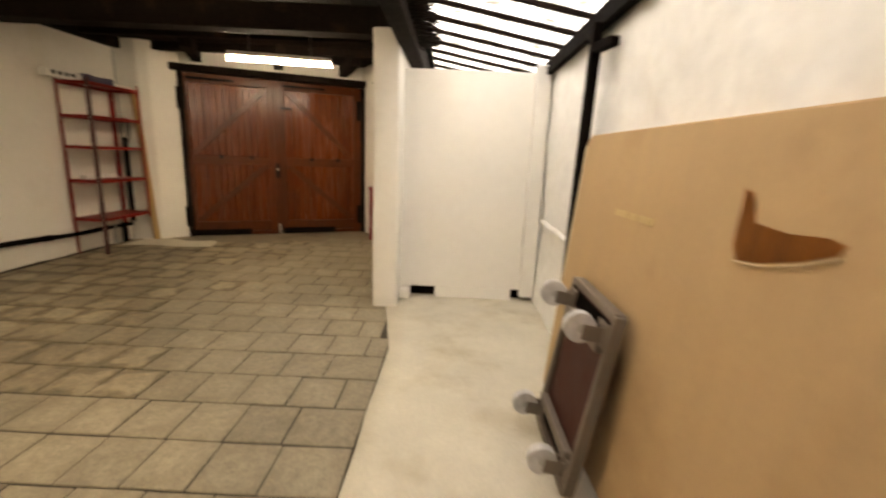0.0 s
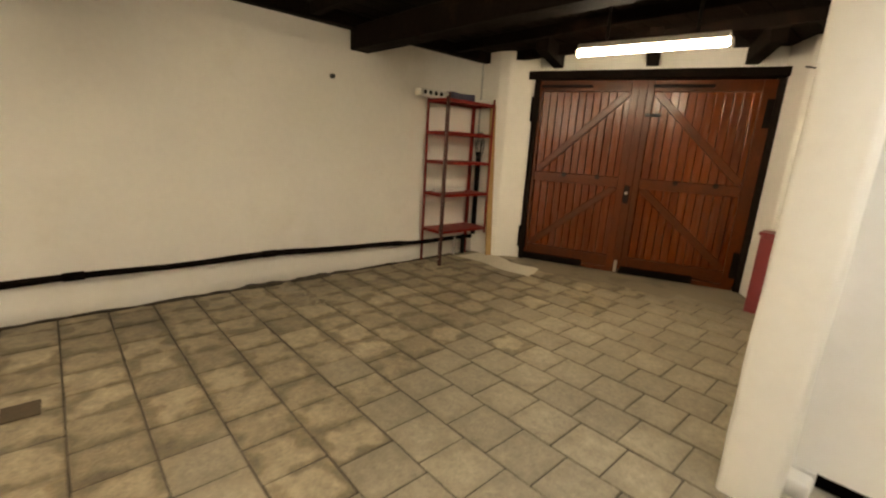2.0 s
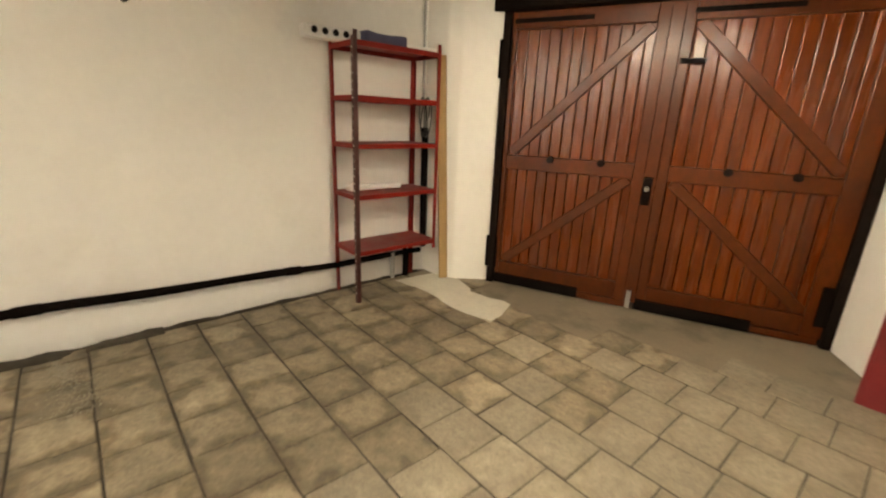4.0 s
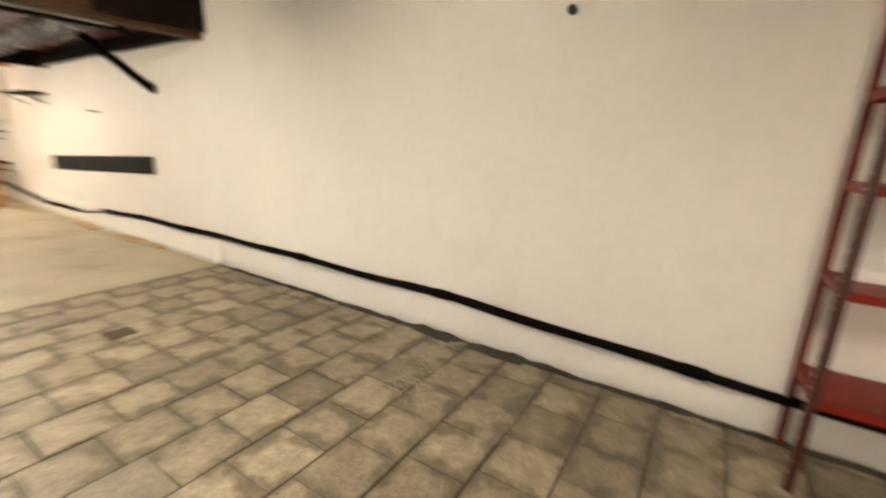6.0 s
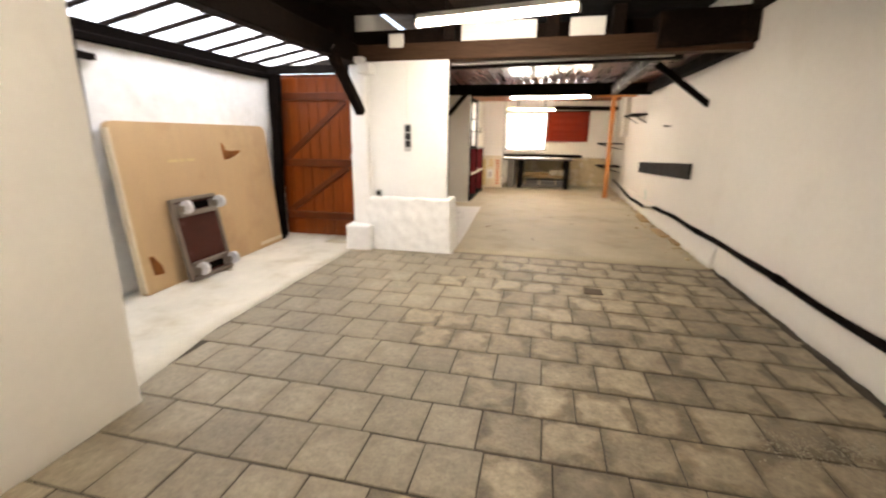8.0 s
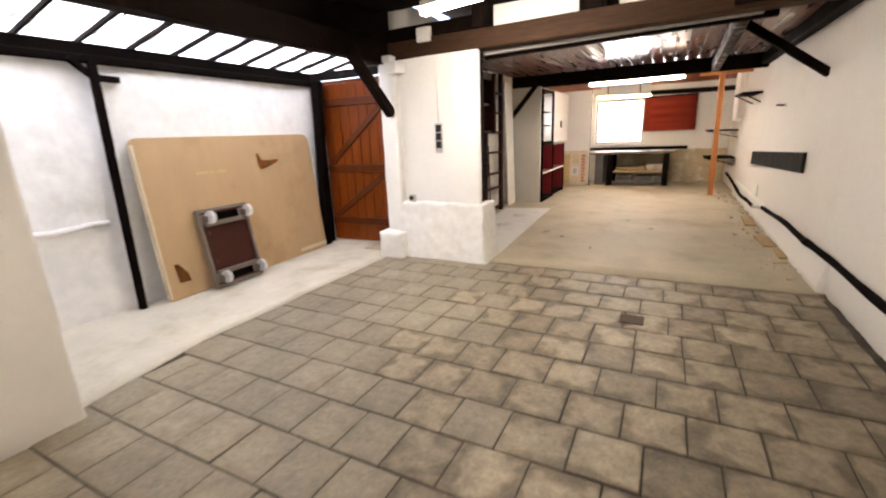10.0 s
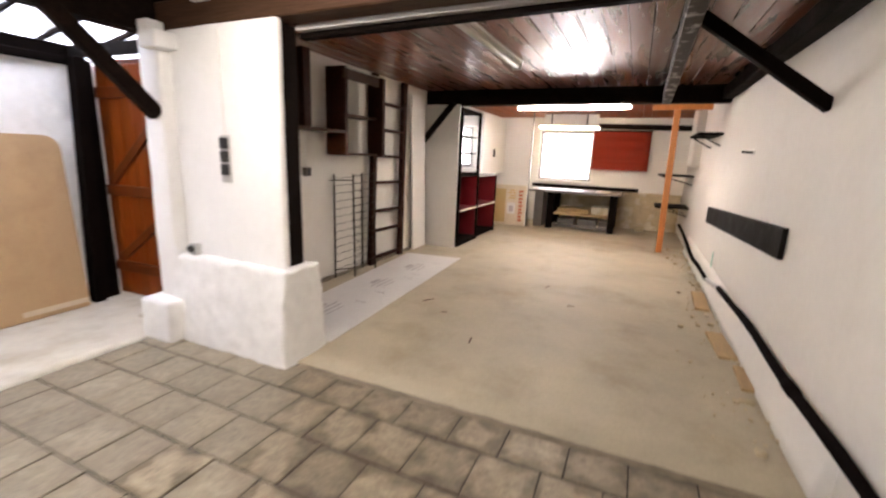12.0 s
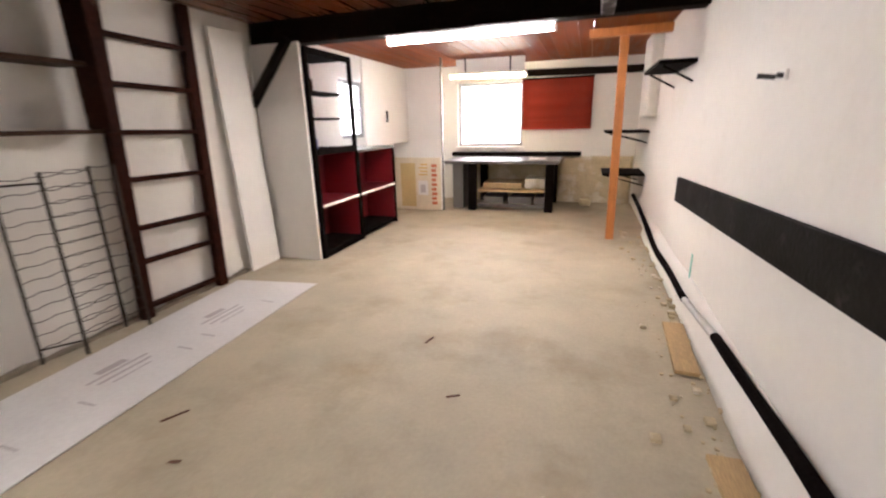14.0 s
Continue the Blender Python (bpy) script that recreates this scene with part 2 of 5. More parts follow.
yellow_ink = mat("ochre_ink", (0.58, 0.36, 0.10), 0.7, var=0.1, bump=0)
black_plastic = mat("black_plastic", (0.011, 0.010, 0.0095), 0.4, var=0.05, bump=0)
white_plastic = mat("white_plastic", (0.75, 0.74, 0.70), 0.4, var=0.03, bump=0)
tube_off = mat("unlit_tube_cover", (0.55, 0.53, 0.49), 0.35, var=0.05, bump=0)
worktop = mat("grey_worktop", (0.135, 0.122, 0.108), 0.45, var=0.15, scale=6, fine=40, bump=0.06)
old_wall = mat("ochre_stained_wall", (0.52, 0.43, 0.27), 0.85, var=0.15, scale=5, fine=40, bump=0.5, dist=0.02, stain=(0.66, 0.60, 0.48), stain_scale=3.5, stain_lo=0.5, stain_hi=0.62)
violet_tape = mat("green_tape", (0.25, 0.60, 0.50), 0.5, var=0.05, bump=0)
paint_dark = mat("faded_grey_timber", (0.045, 0.038, 0.033), 0.7, var=0.3, scale=6, fine=30, bump=0.25, spec=0.2, stain=(0.33, 0.31, 0.29), stain_scale=7, stain_lo=0.52, stain_hi=0.6)
frame_grey = mat("greyish_window_paint", (0.36, 0.355, 0.34), 0.5, var=0.05, bump=0.03)
ladder_wood = mat("dark_red_brown_wood", (0.026, 0.0072, 0.0038), 0.6, var=0.3, scale=4, fine=30, bump=0.2, spec=0.05, fine_var=0.25)
tube_light = glow("tube_light", (1.0, 0.945, 0.84), LAMP)
tube_warm = glow("tube_light_warm", (1.0, 0.86, 0.52), LAMP * 0.38)
day = glow("daylight_backdrop", (0.93, 0.96, 1.0), 2.3)

sheet_mat = bpy.data.materials.new("translucent_corrugated_plastic")
sheet_mat.use_nodes = True
_n, _l = sheet_mat.node_tree.nodes, sheet_mat.node_tree.links
_t, _d, _mix, _no, _rg = (_n.new(k) for k in ("ShaderNodeBsdfTranslucent", "ShaderNodeBsdfDiffuse", "ShaderNodeMixShader", "ShaderNodeTexNoise", "ShaderNodeMapRange"))
_no.inputs["Scale"].default_value, _no.inputs["Detail"].default_value = 5.0, 8
_rg.inputs["From Min"].default_value, _rg.inputs["From Max"].default_value, _rg.inputs["To Min"].default_value, _rg.inputs["To Max"].default_value = 0.48, 0.66, 0.03, 0.88
_l.new(_no.outputs["Fac"], _rg.inputs["Value"])
_t.inputs["Color"].default_value = (0.76, 0.79, 0.81, 1)
_d.inputs["Color"].default_value = (0.35, 0.27, 0.15, 1)
_l.new(_rg.outputs["Result"], _mix.inputs["Fac"])
_l.new(_t.outputs[0], _mix.inputs[1])
_l.new(_d.outputs[0], _mix.inputs[2])
_l.new(_mix.outputs[0], _n["Material Output"].inputs["Surface"])

glass = bpy.data.materials.new("window_glass")
glass.use_nodes = True
_b = glass.node_tree.nodes["Principled BSDF"]
_b.inputs["Transmission Weight"].default_value, _b.inputs["Roughness"].default_value, _b.inputs["IOR"].default_value = 1.0, 0.05, 1.45

# ---- builders ----
WORLD = {}


def finish(bm, name, material, smooth=False):
    me = bpy.data.meshes.new(name)
    bm.normal_update()
    bm.to_mesh(me)
    bm.free()
    if smooth:
        for p in me.polygons:
            p.use_smooth = True
    me.materials.append(material)
    return me


def thing(name, at, label, category, group="", kind="", rz=0.0, m=None):
    """An empty at the base of a thing, which parents its parts."""
    m = m or pose(*at, 0, 0, rz)
    ob = new(name)
    ob.empty_display_size = 0.05
    ob.matrix_basis = m
    WORLD[ob] = m
    return tagged(ob, label, category, group, kind)


def part(name, bm, material, parent, label="", smooth=False):
    """One mesh under a thing or a part; the bmesh is in world coordinates."""
    m = WORLD[parent]
    bm.transform(m.inverted())
    ob = new(name, finish(bm, name, material, smooth))
    ob.parent = parent
    WORLD[ob] = m
    return tagged(ob, label)


def solid(name, bm, material, label, category, group="", kind="", smooth=False):
    """A thing or a piece of the setting that is one mesh."""
    lo = Vector([min(v.co[i] for v in bm.verts) for i in range(3)])
    hi = Vector([max(v.co[i] for v in bm.verts) for i in range(3)])
    at = Vector(((lo.x + hi.x) / 2, (lo.y + hi.y) / 2, lo.z))
    bm.transform(Matrix.Translation(-at))
    ob = new(name, finish(bm, name, material, smooth))
    ob.location = at
    WORLD[ob] = Matrix.Translation(at)
    return tagged(ob, label, category, group, kind)


def bevelled(bm, width, segments=2):
    if width > 0:
        bmesh.ops.bevel(bm, geom=bm.edges[:], offset=width, segments=segments, affect="EDGES", profile=0.5)
    return bm


def box(x0, x1, y0, y1, z0, z1, bev=0.0, bm=None, m=None):
    own = bmesh.new()
    bmesh.ops.create_cube(own, size=1.0)
    own.transform(Matrix.Translation(((x0 + x1) / 2, (y0 + y1) / 2, (z0 + z1) / 2)) @ Matrix.Diagonal((abs(x1 - x0), abs(y1 - y0), abs(z1 - z0), 1)))
    bevelled(own, bev)
    if m:
        own.transform(m)
    return merged(bm, own)


def merged(bm, own):
    if bm is None:
        return own
    me = bpy.data.meshes.new("tmp")
    own.to_mesh(me)
    own.free()
    bm.from_mesh(me)
    bpy.data.meshes.remove(me)
    return bm


def bar(p, q, w, h, bev=0.004, bm=None, up=(0, 0, 1), wobble=0.0, cuts=0):
    """A timber of width w and height h from p to q."""
    p, q = Vector(p), Vector(q)
    y = (q - p).normalized()
    up = Vector((1, 0, 0)) if abs(y.dot(Vector(up).normalized())) > 0.99 else Vector(up)
    x = y.cross(up).normalized()
    z = x.cross(y)
    m = Matrix((x, y, z)).transposed().to_4x4()
    m.translation = (p + q) / 2
    own = bmesh.new()
    bmesh.ops.create_cube(own, size=1.0)
    own.transform(Matrix.Diagonal((w, (q - p).length, h, 1)))
    if cuts:
        long = [e for e in own.edges if abs((e.verts[0].co - e.verts[1].co).normalized().y) > 0.9]
        bmesh.ops.subdivide_edges(own, edges=long, cuts=cuts)
    if wobble:
        for v in own.verts:
            v.co += Vector((noise.noise(v.co * 3 + p), 0, noise.noise(v.co * 3.3 + q))) * wobble
    bevelled(own, bev, 1 if cuts else 2)
    own.transform(m)
    return merged(bm, own)


def rod(p, q, r, seg=10, bm=None, r2=None):
    p, q = Vector(p), Vector(q)
    own = bmesh.new()
    bmesh.ops.create_cone(own, cap_ends=True, segments=seg, radius1=r, radius2=r if r2 is None else r2, depth=(q - p).length)
    own.transform(Matrix.Translation((p + q) / 2) @ (q - p).to_track_quat("Z", "Y").to_matrix().to_4x4())
    return merged(bm, own)


def tube(points, r, seg=10, bm=None, wobble=0.0):
    """A pipe along points."""
    own = bm or bmesh.new()
    pts = [Vector(p) for p in points]
    rings = []
    for i, p in enumerate(pts):
        d = (pts[min(i + 1, len(pts) - 1)] - pts[max(i - 1, 0)]).normalized()
        a = d.orthogonal().normalized() if abs(d.z) > 0.9 else Vector((0, 0, 1)).cross(d).normalized()
        b = d.cross(a)
        rr = r + wobble * noise.noise(p * 2.7)
        rings.append([own.verts.new(p + (a * math.cos(k * 2 * math.pi / seg) + b * math.sin(k * 2 * math.pi / seg)) * rr) for k in range(seg)])
    for r0, r1 in zip(rings, rings[1:]):
        for k in range(seg):
            own.faces.new((r0[k], r0[(k + 1) % seg], r1[(k + 1) % seg], r1[k]))
    own.faces.new(rings[0][::-1])
    own.faces.new(rings[-1])
    bmesh.ops.recalc_face_normals(own, faces=own.faces[:])
    return own


def prism(corners, z0, z1, bev=0.0):
    bm = bmesh.new()
    lo = [bm.verts.new((x, y, z0)) for x, y in corners]
    hi = [bm.verts.new((x, y, z1)) for x, y in corners]
    n = len(corners)
    bm.faces.new(lo[::-1])
    bm.faces.new(hi)
    for i in range(n):
        bm.faces.new((lo[i], lo[(i + 1) % n], hi[(i + 1) % n], hi[i]))
    bmesh.ops.recalc_face_normals(bm, faces=bm.faces[:])
    return bevelled(bm, bev)


def rough_box(x0, x1, y0, y1, z0, z1, step=0.15, amp=0.01, freq=1.5, fine=0.0, bev=0.0):
    """A masonry block whose faces undulate."""
    bm = bmesh.new()
    bmesh.ops.create_cube(bm, size=1.0)
    bm.transform(Matrix.Translation(((x0 + x1) / 2, (y0 + y1) / 2, (z0 + z1) / 2)) @ Matrix.Diagonal((x1 - x0, y1 - y0, z1 - z0, 1)))
    if bev:
        bevelled(bm, bev)
    for axis in range(3):
        size = (x1 - x0, y1 - y0, z1 - z0)[axis]
        lo = (x0, y0, z0)[axis]
        for k in range(1, int(size / step)):
            no = Vector((0, 0, 0))
            no[axis] = 1
            co = Vector((0, 0, 0))
            co[axis] = lo + size * k / int(size / step)
            bmesh.ops.bisect_plane(bm, geom=bm.verts[:] + bm.edges[:] + bm.faces[:], plane_co=co, plane_no=no)
    for v in bm.verts:
        d = noise.noise_vector(v.co * freq) * amp
        if fine:
            d += noise.noise_vector(v.co * freq * 5) * fine
        v.co += d
    return bm


# ---- the large structure ----
WX = -3.56       # inner face of the long wall
EX = 1.38        # inner face of the stone wall
BY = -8.42       # inner face of the window wall
U = Vector((0.918, 0.397, 0))      # along the garage doors
N = Vector((0.397, -0.918, 0))     # out of the garage doors, into the room
G0 = Vector((-3.02, 4.69, 0))      # foot of the doors at the hinge side
GW = 2.42                          # width of the door opening


def gpt(a, out=0.0, z=0.0):
    return G0 + U * a + N * out + Vector((0, 0, z))


wall = rough_box(WX - 0.3, WX, -9.0, 4.75, -0.1, 2.75, 0.2, 0.012, 1.1, 0.003)
solid("wall_west", wall, plaster, "long white plastered wall with slight unevenness", "wall", kind="structure", smooth=True)
solid("wall_east", rough_box(EX, EX + 0.3, -1.6, 5.4, -0.1, 1.94, 0.06, 0.022, 2.2, 0.019), whitewash, "whitewashed rough stone wall under the roof sheets", "wall", kind="structure", smooth=True)
solid("floor", box(WX - 0.2, 1.9, -0.93, 7.2, -0.3, -0.0035), cement, "dark cement bed under worn stone tiles", "floor", kind="structure")
strip = rough_box(0.25, EX + 0.1, -1.5, 2.62, -0.1, 0.004, 0.12, 0.004, 2.0)
for v in strip.verts:
    if v.co.x < 0.30:
        v.co.x += -0.14 * max(0.0, (v.co.y - 1.45) / 0.75) + 0.012 * noise.noise(v.co * 2.5)
solid("floor_strip", strip, screed, "pale screed strip beside the stone tiles", "floor", kind="structure", smooth=True)
solid("floor_back", rough_box(WX - 0.1, 0.7, -8.7, -0.93, -0.2, 0.012, 0.2, 0.004, 1.5, 0.002), concrete, "worn beige concrete floor with dark stains", "floor", kind="structure", smooth=True)
solid("doorstep", prism([gpt(-0.5, 0.80).to_2d(), gpt(GW + 0.9, 0.72).to_2d(), gpt(GW + 0.6, -0.6).to_2d(), gpt(-0.5, -0.6).to_2d()], -0.2, -0.003), apron_cement, "smooth grey-brown cement apron before the garage doors", "floor", kind="structure")

# masonry pier and the long wall behind it
solid("pier", rough_box(0.0, 0.20, 2.2, 5.6, -0.05, 2.12, 0.15, 0.008, 1.6, 0.003, 0.02), plaster, "white plastered pier carrying a dark beam", "pier", kind="structure", smooth=True)
part_bm = box(0.19, EX + 0.02, 2.5, 2.56, 0.10, 1.90, 0.004)
box(0.19, 0.285, 2.5, 2.56, 0.0, 0.099, 0.004, part_bm)
box(0.50, 1.17, 2.5, 2.56, 0.0, 0.099, 0.004, part_bm)
# black sheet paints in the shade seen through the notches
solid("partition_back", box(0.21, EX, 2.565, 2.585, -0.01, 0.16), black_paint, "black sheet added for the shade inside the partition notches", "board", kind="structure")
solid("partition", part_bm, white_board, "white painted board partition with a notch at its foot", "partition", kind="structure")
solid("partition_batten", box(1.24, 1.36, 2.44, 2.50, 0.05, 1.95, 0.008), white_board, "white painted upright batten at the partition", "batten", kind="structure")
solid("partition_foot", rough_box(0.195, 0.285, 2.40, 2.50, 0.0, 0.085, 0.035, 0.012, 7, 0.0, 0.015), plaster, "white mortar lump at the foot of the pier", "mortar", kind="structure", smooth=True)
# unseen wall, added to keep outside light from entering on this side
solid("closing_wall_east", box(EX + 0.31, EX + 0.5, -9.0, 7.0, -0.2, 2.0), plaster, "unseen plain wall added outside the stone wall to close the shell", "wall", kind="structure")

# garage front: skewed wall with the double doors
left = prism([(WX - 0.05, 4.36), (-3.30, 4.36), (-3.19, 4.42), gpt(0.035, 0.03).to_2d(), gpt(0.035, -0.35).to_2d(), (WX - 0.3, 4.9)], -0.1, 2.55, 0.015)
solid("wall_north_a", left, plaster, "white plastered reveal beside the garage doors", "wall", kind="structure")
right = prism([gpt(GW + 0.02, 0.0).to_2d(), gpt(GW + 0.10, 0.40).to_2d(), gpt(GW + 0.34, 0.46).to_2d(), gpt(GW + 1.2, 0.30).to_2d(), gpt(GW + 1.2, -0.35).to_2d(), gpt(GW + 0.02, -0.35).to_2d()], -0.1, 2.55, 0.02)
solid("wall_north_b", right, plaster, "white plastered reveal with rounded corner", "wall", kind="structure")
solid("wall_north_top", prism([gpt(-0.3, -0.02).to_2d(), gpt(GW + 0.3, -0.02).to_2d(), gpt(GW + 0.3, -0.25).to_2d(), gpt(-0.3, -0.25).to_2d()], 2.27, 2.75), white_board, "whitewashed wall above the garage doors", "wall", kind="structure")
solid("door_lintel", bar(gpt(-0.06, 0.02, 2.215), gpt(GW + 0.06, 0.02, 2.225), 0.16, 0.09, 0.01), dark_timber, "dark timber lintel above the garage doors", "lintel", kind="structure")

# added outside the doors only to keep sky light out of the gaps
solid("closing_wall_front", prism([gpt(-0.6, -0.36).to_2d(), gpt(GW + 1.4, -0.36).to_2d(), gpt(GW + 1.4, -0.45).to_2d(), gpt(-0.6, -0.45).to_2d()], -0.2, 2.8), dark_timber, "unseen dark wall added behind the garage doors to block the sky", "wall", kind="structure")

# column with its bulging base
col = rough_box(-0.80, 0.12, -1.005, -0.95, 0.55, 2.03, 0.12, 0.006, 1.8, 0.002, 0.02)
solid("column", col, white_paint, "white plastered wall pier with a socket", "pier", kind="structure", smooth=True)
base = rough_box(-0.87, 0.14, -1.22, -0.88, -0.02, 0.595, 0.035, 0.012, 3.0, 0.016, 0.02)
for v in base.verts:
    k = (0.595 - v.co.z) / 0.615
    if v.co.y > -1.0:
        v.co.y += 0.06 * k
    if v.co.x < -0.7:
        v.co.x -= 0.045 * k - 0.025
solid("column_base", base, whitewash, "whitewashed rough stone base of the pier", "base", kind="structure", smooth=True)
solid("pilaster", rough_box(0.08, 0.275, -1.10, -0.86, 0.25, 1.99, 0.12, 0.010, 2.4, 0.004, 0.025), white_paint, "white plastered pilaster under the beam", "pilaster", kind="structure", smooth=True)
solid("pilaster_base", rough_box(0.03, 0.325, -1.10, -0.735, -0.02, 0.285, 0.06, 0.012, 3, 0.004, 0.025), whitewash, "whitewashed pilaster plinth", "plinth", kind="structure", smooth=True)
solid("corbel", rough_box(0.00, 0.16, -0.95, -0.80, 1.89, 1.99, 0.05, 0.008, 6, 0.0, 0.012), white_paint, "white plastered corbel lump", "corbel", kind="structure", smooth=True)
solid("corbel", rough_box(0.09, 0.19, -0.94, -0.82, 1.99, 2.06, 0.05, 0.008, 6, 0.0, 0.012), white_paint, "white plastered corbel lump", "corbel", kind="structure", smooth=True)

# back room
solid("wall_back_east", rough_box(0.12, 0.4, -4.8, -1.2, -0.1, 2.6, 0.15, 0.012, 1.5, 0.004), plaster, "white plastered wall behind the ladder", "wall", kind="structure", smooth=True)
W2 = (-6.90, -6.15, 1.12, 1.86)
eb = box(0.12, 0.4, -9.0, W2[0], -0.1, 2.6)
box(0.12, 0.4, W2[1], -4.79, -0.1, 2.6, bm=eb)
box(0.12, 0.4, W2[0], W2[1], -0.1, W2[2], bm=eb)
box(0.12, 0.4, W2[0], W2[1], W2[3], 2.6, bm=eb)
solid("wall_back_side", eb, plaster, "white plastered wall with a small window", "wall", kind="structure")
W1 = (-1.84, -0.76, 0.90, 1.90)
sb = box(WX - 0.1, W1[0], BY - 0.3, BY, -0.1, 2.6)
box(W1[1], 0.4, BY - 0.3, BY, -0.1, 2.6, bm=sb)
box(W1[0], W1[1], BY - 0.3, BY, -0.1, W1[2], bm=sb)
box(W1[0], W1[1], BY - 0.3, BY, W1[3], 2.6, bm=sb)
solid("wall_south", sb, plaster, "white plastered end wall with a window", "wall", kind="structure")
solid("wall_south_foot", rough_box(-3.54, -0.95, BY - 0.02, BY + 0.03, 0.0, 0.74, 0.06, 0.012, 4, 0.006), old_wall, "bare ochre stained lower wall", "wall", kind="structure", smooth=True)

solid("flue", rough_box(WX - 0.02, -3.44, -7.2, -6.6, 1.30, 2.18, 0.12, 0.01, 3, 0, 0.03), plaster, "white plastered flue block on the long wall", "flue", kind="structure", smooth=True)

# ceilings
def boards(x0, x1, y0, y1, z, pitch, thick=0.02, along="y", gap=0.004):
    bm = bmesh.new()
    k = 0
    a0, a1 = (x0, x1) if along == "y" else (y0, y1)
    while a0 + k * pitch < a1 - 0.01:
        s, e = a0 + k * pitch + gap, min(a0 + (k + 1) * pitch - gap, a1)
        dz = random.uniform(-0.002, 0.002)
        if along == "y":
            box(s, e, y0, y1, z + dz, z + thick + dz, 0.002, bm)
        else:
            box(x0, x1, s, e, z + dz, z + thick + dz, 0.002, bm)
        k += 1
    return bm


solid("ceiling_back", boards(WX, 0.4, -4.70, -1.10, 2.19, 0.145), varnished, "glossy red-brown varnished board ceiling", "ceiling", kind="structure")
solid("ceiling_window", boards(WX, 0.4, -8.6, -4.80, 2.17, 0.145, gap=0.0015), orange_boards, "glossy orange varnished board ceiling", "ceiling", kind="structure")
solid("ceiling_garage", boards(WX, 0.3, -0.95, 7.3, 2.47, 0.18), dark_timber, "dark brown boarded ceiling of the garage", "ceiling", kind="structure")
# unseen roof deck above the ceilings, added to shut out the sky
solid("roof", box(WX - 0.4, 0.32, -9.1, 7.4, 2.78, 2.85), dark_timber, "unseen dark roof deck added to shut out the sky", "roof", kind="structure")
# made-up board that stops sky light leaking in above the side beam
solid("roof_fascia", box(0.322, 0.36, -1.62, 7.2, 2.215, 2.85), dark_timber, "dark board added to stop sky light at the step between the roofs", "fascia", kind="structure")
# unseen decks and end wall, added only to close the shell against daylight
solid("roof_back", box(0.25, EX + 0.5, -9.1, -1.62, 2.3, 2.4), dark_timber, "unseen dark roof deck added to shut out the sky", "roof", kind="structure")
solid("roof_store", box(0.2, EX + 0.5, 5.2, 7.4, 2.3, 2.4), dark_timber, "unseen dark roof deck added to shut out the sky", "roof", kind="structure")
solid("closing_wall_north", box(0.2, EX + 0.5, 6.9, 7.1, -0.2, 2.4), plaster, "unseen plain wall added to close the north end", "wall", kind="structure")

# ---- timbers ----
def timber(name, p, q, w, h, label, material=None, bev=0.008, wob=0.006, cuts=6, category="beam"):
    return solid(name, bar(p, q, w, h, bev, wobble=wob, cuts=cuts), material or dark_timber, label, category, kind="structure")


timber("beam_mid", (WX, -1.03, 2.13), (0.34, -1.03, 2.10), 0.16, 0.17, "brown stained timber beam over the pier", brown_timber)
timber("beam_mid_top", (WX, -1.22, 2.30), (0.34, -1.22, 2.28), 0.16, 0.16, "dark stained upper beam over the pier")
timber("beam_mid_end", (WX, -1.02, 2.25), (-2.75, -1.02, 2.22), 0.24, 0.30, "heavy dark beam end at the long wall")
timber("beam_mid_batten", (WX + 0.5, -1.19, 2.035), (-0.78, -1.19, 1.985), 0.06, 0.05, "black batten under the beam", black_paint, 0.004, 0.0, 0)
solid("beam_strip", bar((WX + 0.6, -1.13, 2.045), (-0.80, -1.13, 2.005), 0.05, 0.03, 0.003), frame_grey, "pale strip under the brown beam", "strip", kind="structure")
timber("beam_garage", (WX, 2.60, 2.28), (0.1, 2.60, 2.24), 0.20, 0.20, "heavy dark beam across the garage ceiling")
timber("beam_side", (0.25, -1.24, 2.095), (0.25, 5.3, 2.10), 0.13, 0.20, "dark beam between garage and skylight")
timber("beam_side_north", (0.10, 2.4, 2.22), (0.10, 6.2, 2.22), 0.20, 0.20, "dark beam on the pier wall")
timber("wall_plate_garage", (WX + 0.05, -0.9, 2.41), (WX + 0.05, 4.6, 2.41), 0.10, 0.12, "dark wall plate along the long wall")
timber("brace_side", (0.21, -0.34, 2.06), (0.14, -0.87, 1.50), 0.09, 0.085, "dark diagonal brace on the pilaster", None, 0.006, 0.003, 2, "brace")
timber("beam_back", (WX, -4.78, 2.105), (0.35, -4.78, 2.09), 0.16, 0.205, "heavy dark beam across the back room")
timber("wall_plate_back", (WX + 0.03, -1.1, 2.13), (WX + 0.03, -4.8, 2.10), 0.14, 0.13, "dark wall plate along the long wall")
timber("purlin", (-2.86, -1.15, 2.10), (-2.92, -4.72, 2.07), 0.09, 0.16, "flaking grey painted purlin under the boards", paint_dark)
timber("brace_wall", (-2.93, -1.93, 2.12), (-3.58, -1.93, 1.64), 0.07, 0.065, "dark diagonal brace against the long wall", black_paint, 0.004, 0.0, 0, "brace")
timber("brace_back", (-0.33, -4.62, 2.02), (0.13, -4.62, 1.49), 0.07, 0.07, "dark diagonal brace under the back beam", None, 0.004, 0.0, 0, "brace")
timber("beam_orange", (-2.80, -6.16, 2.11), (WX, -6.16, 2.12), 0.09, 0.08, "short orange beam on the wooden post", post_wood, 0.004, 0.0, 0)
timber("rail_dark", (-1.85, BY + 0.05, 2.0), (WX, BY + 0.05, 1.98), 0.08, 0.10, "dark rail above the red blind", None, 0.005, 0.0, 0)
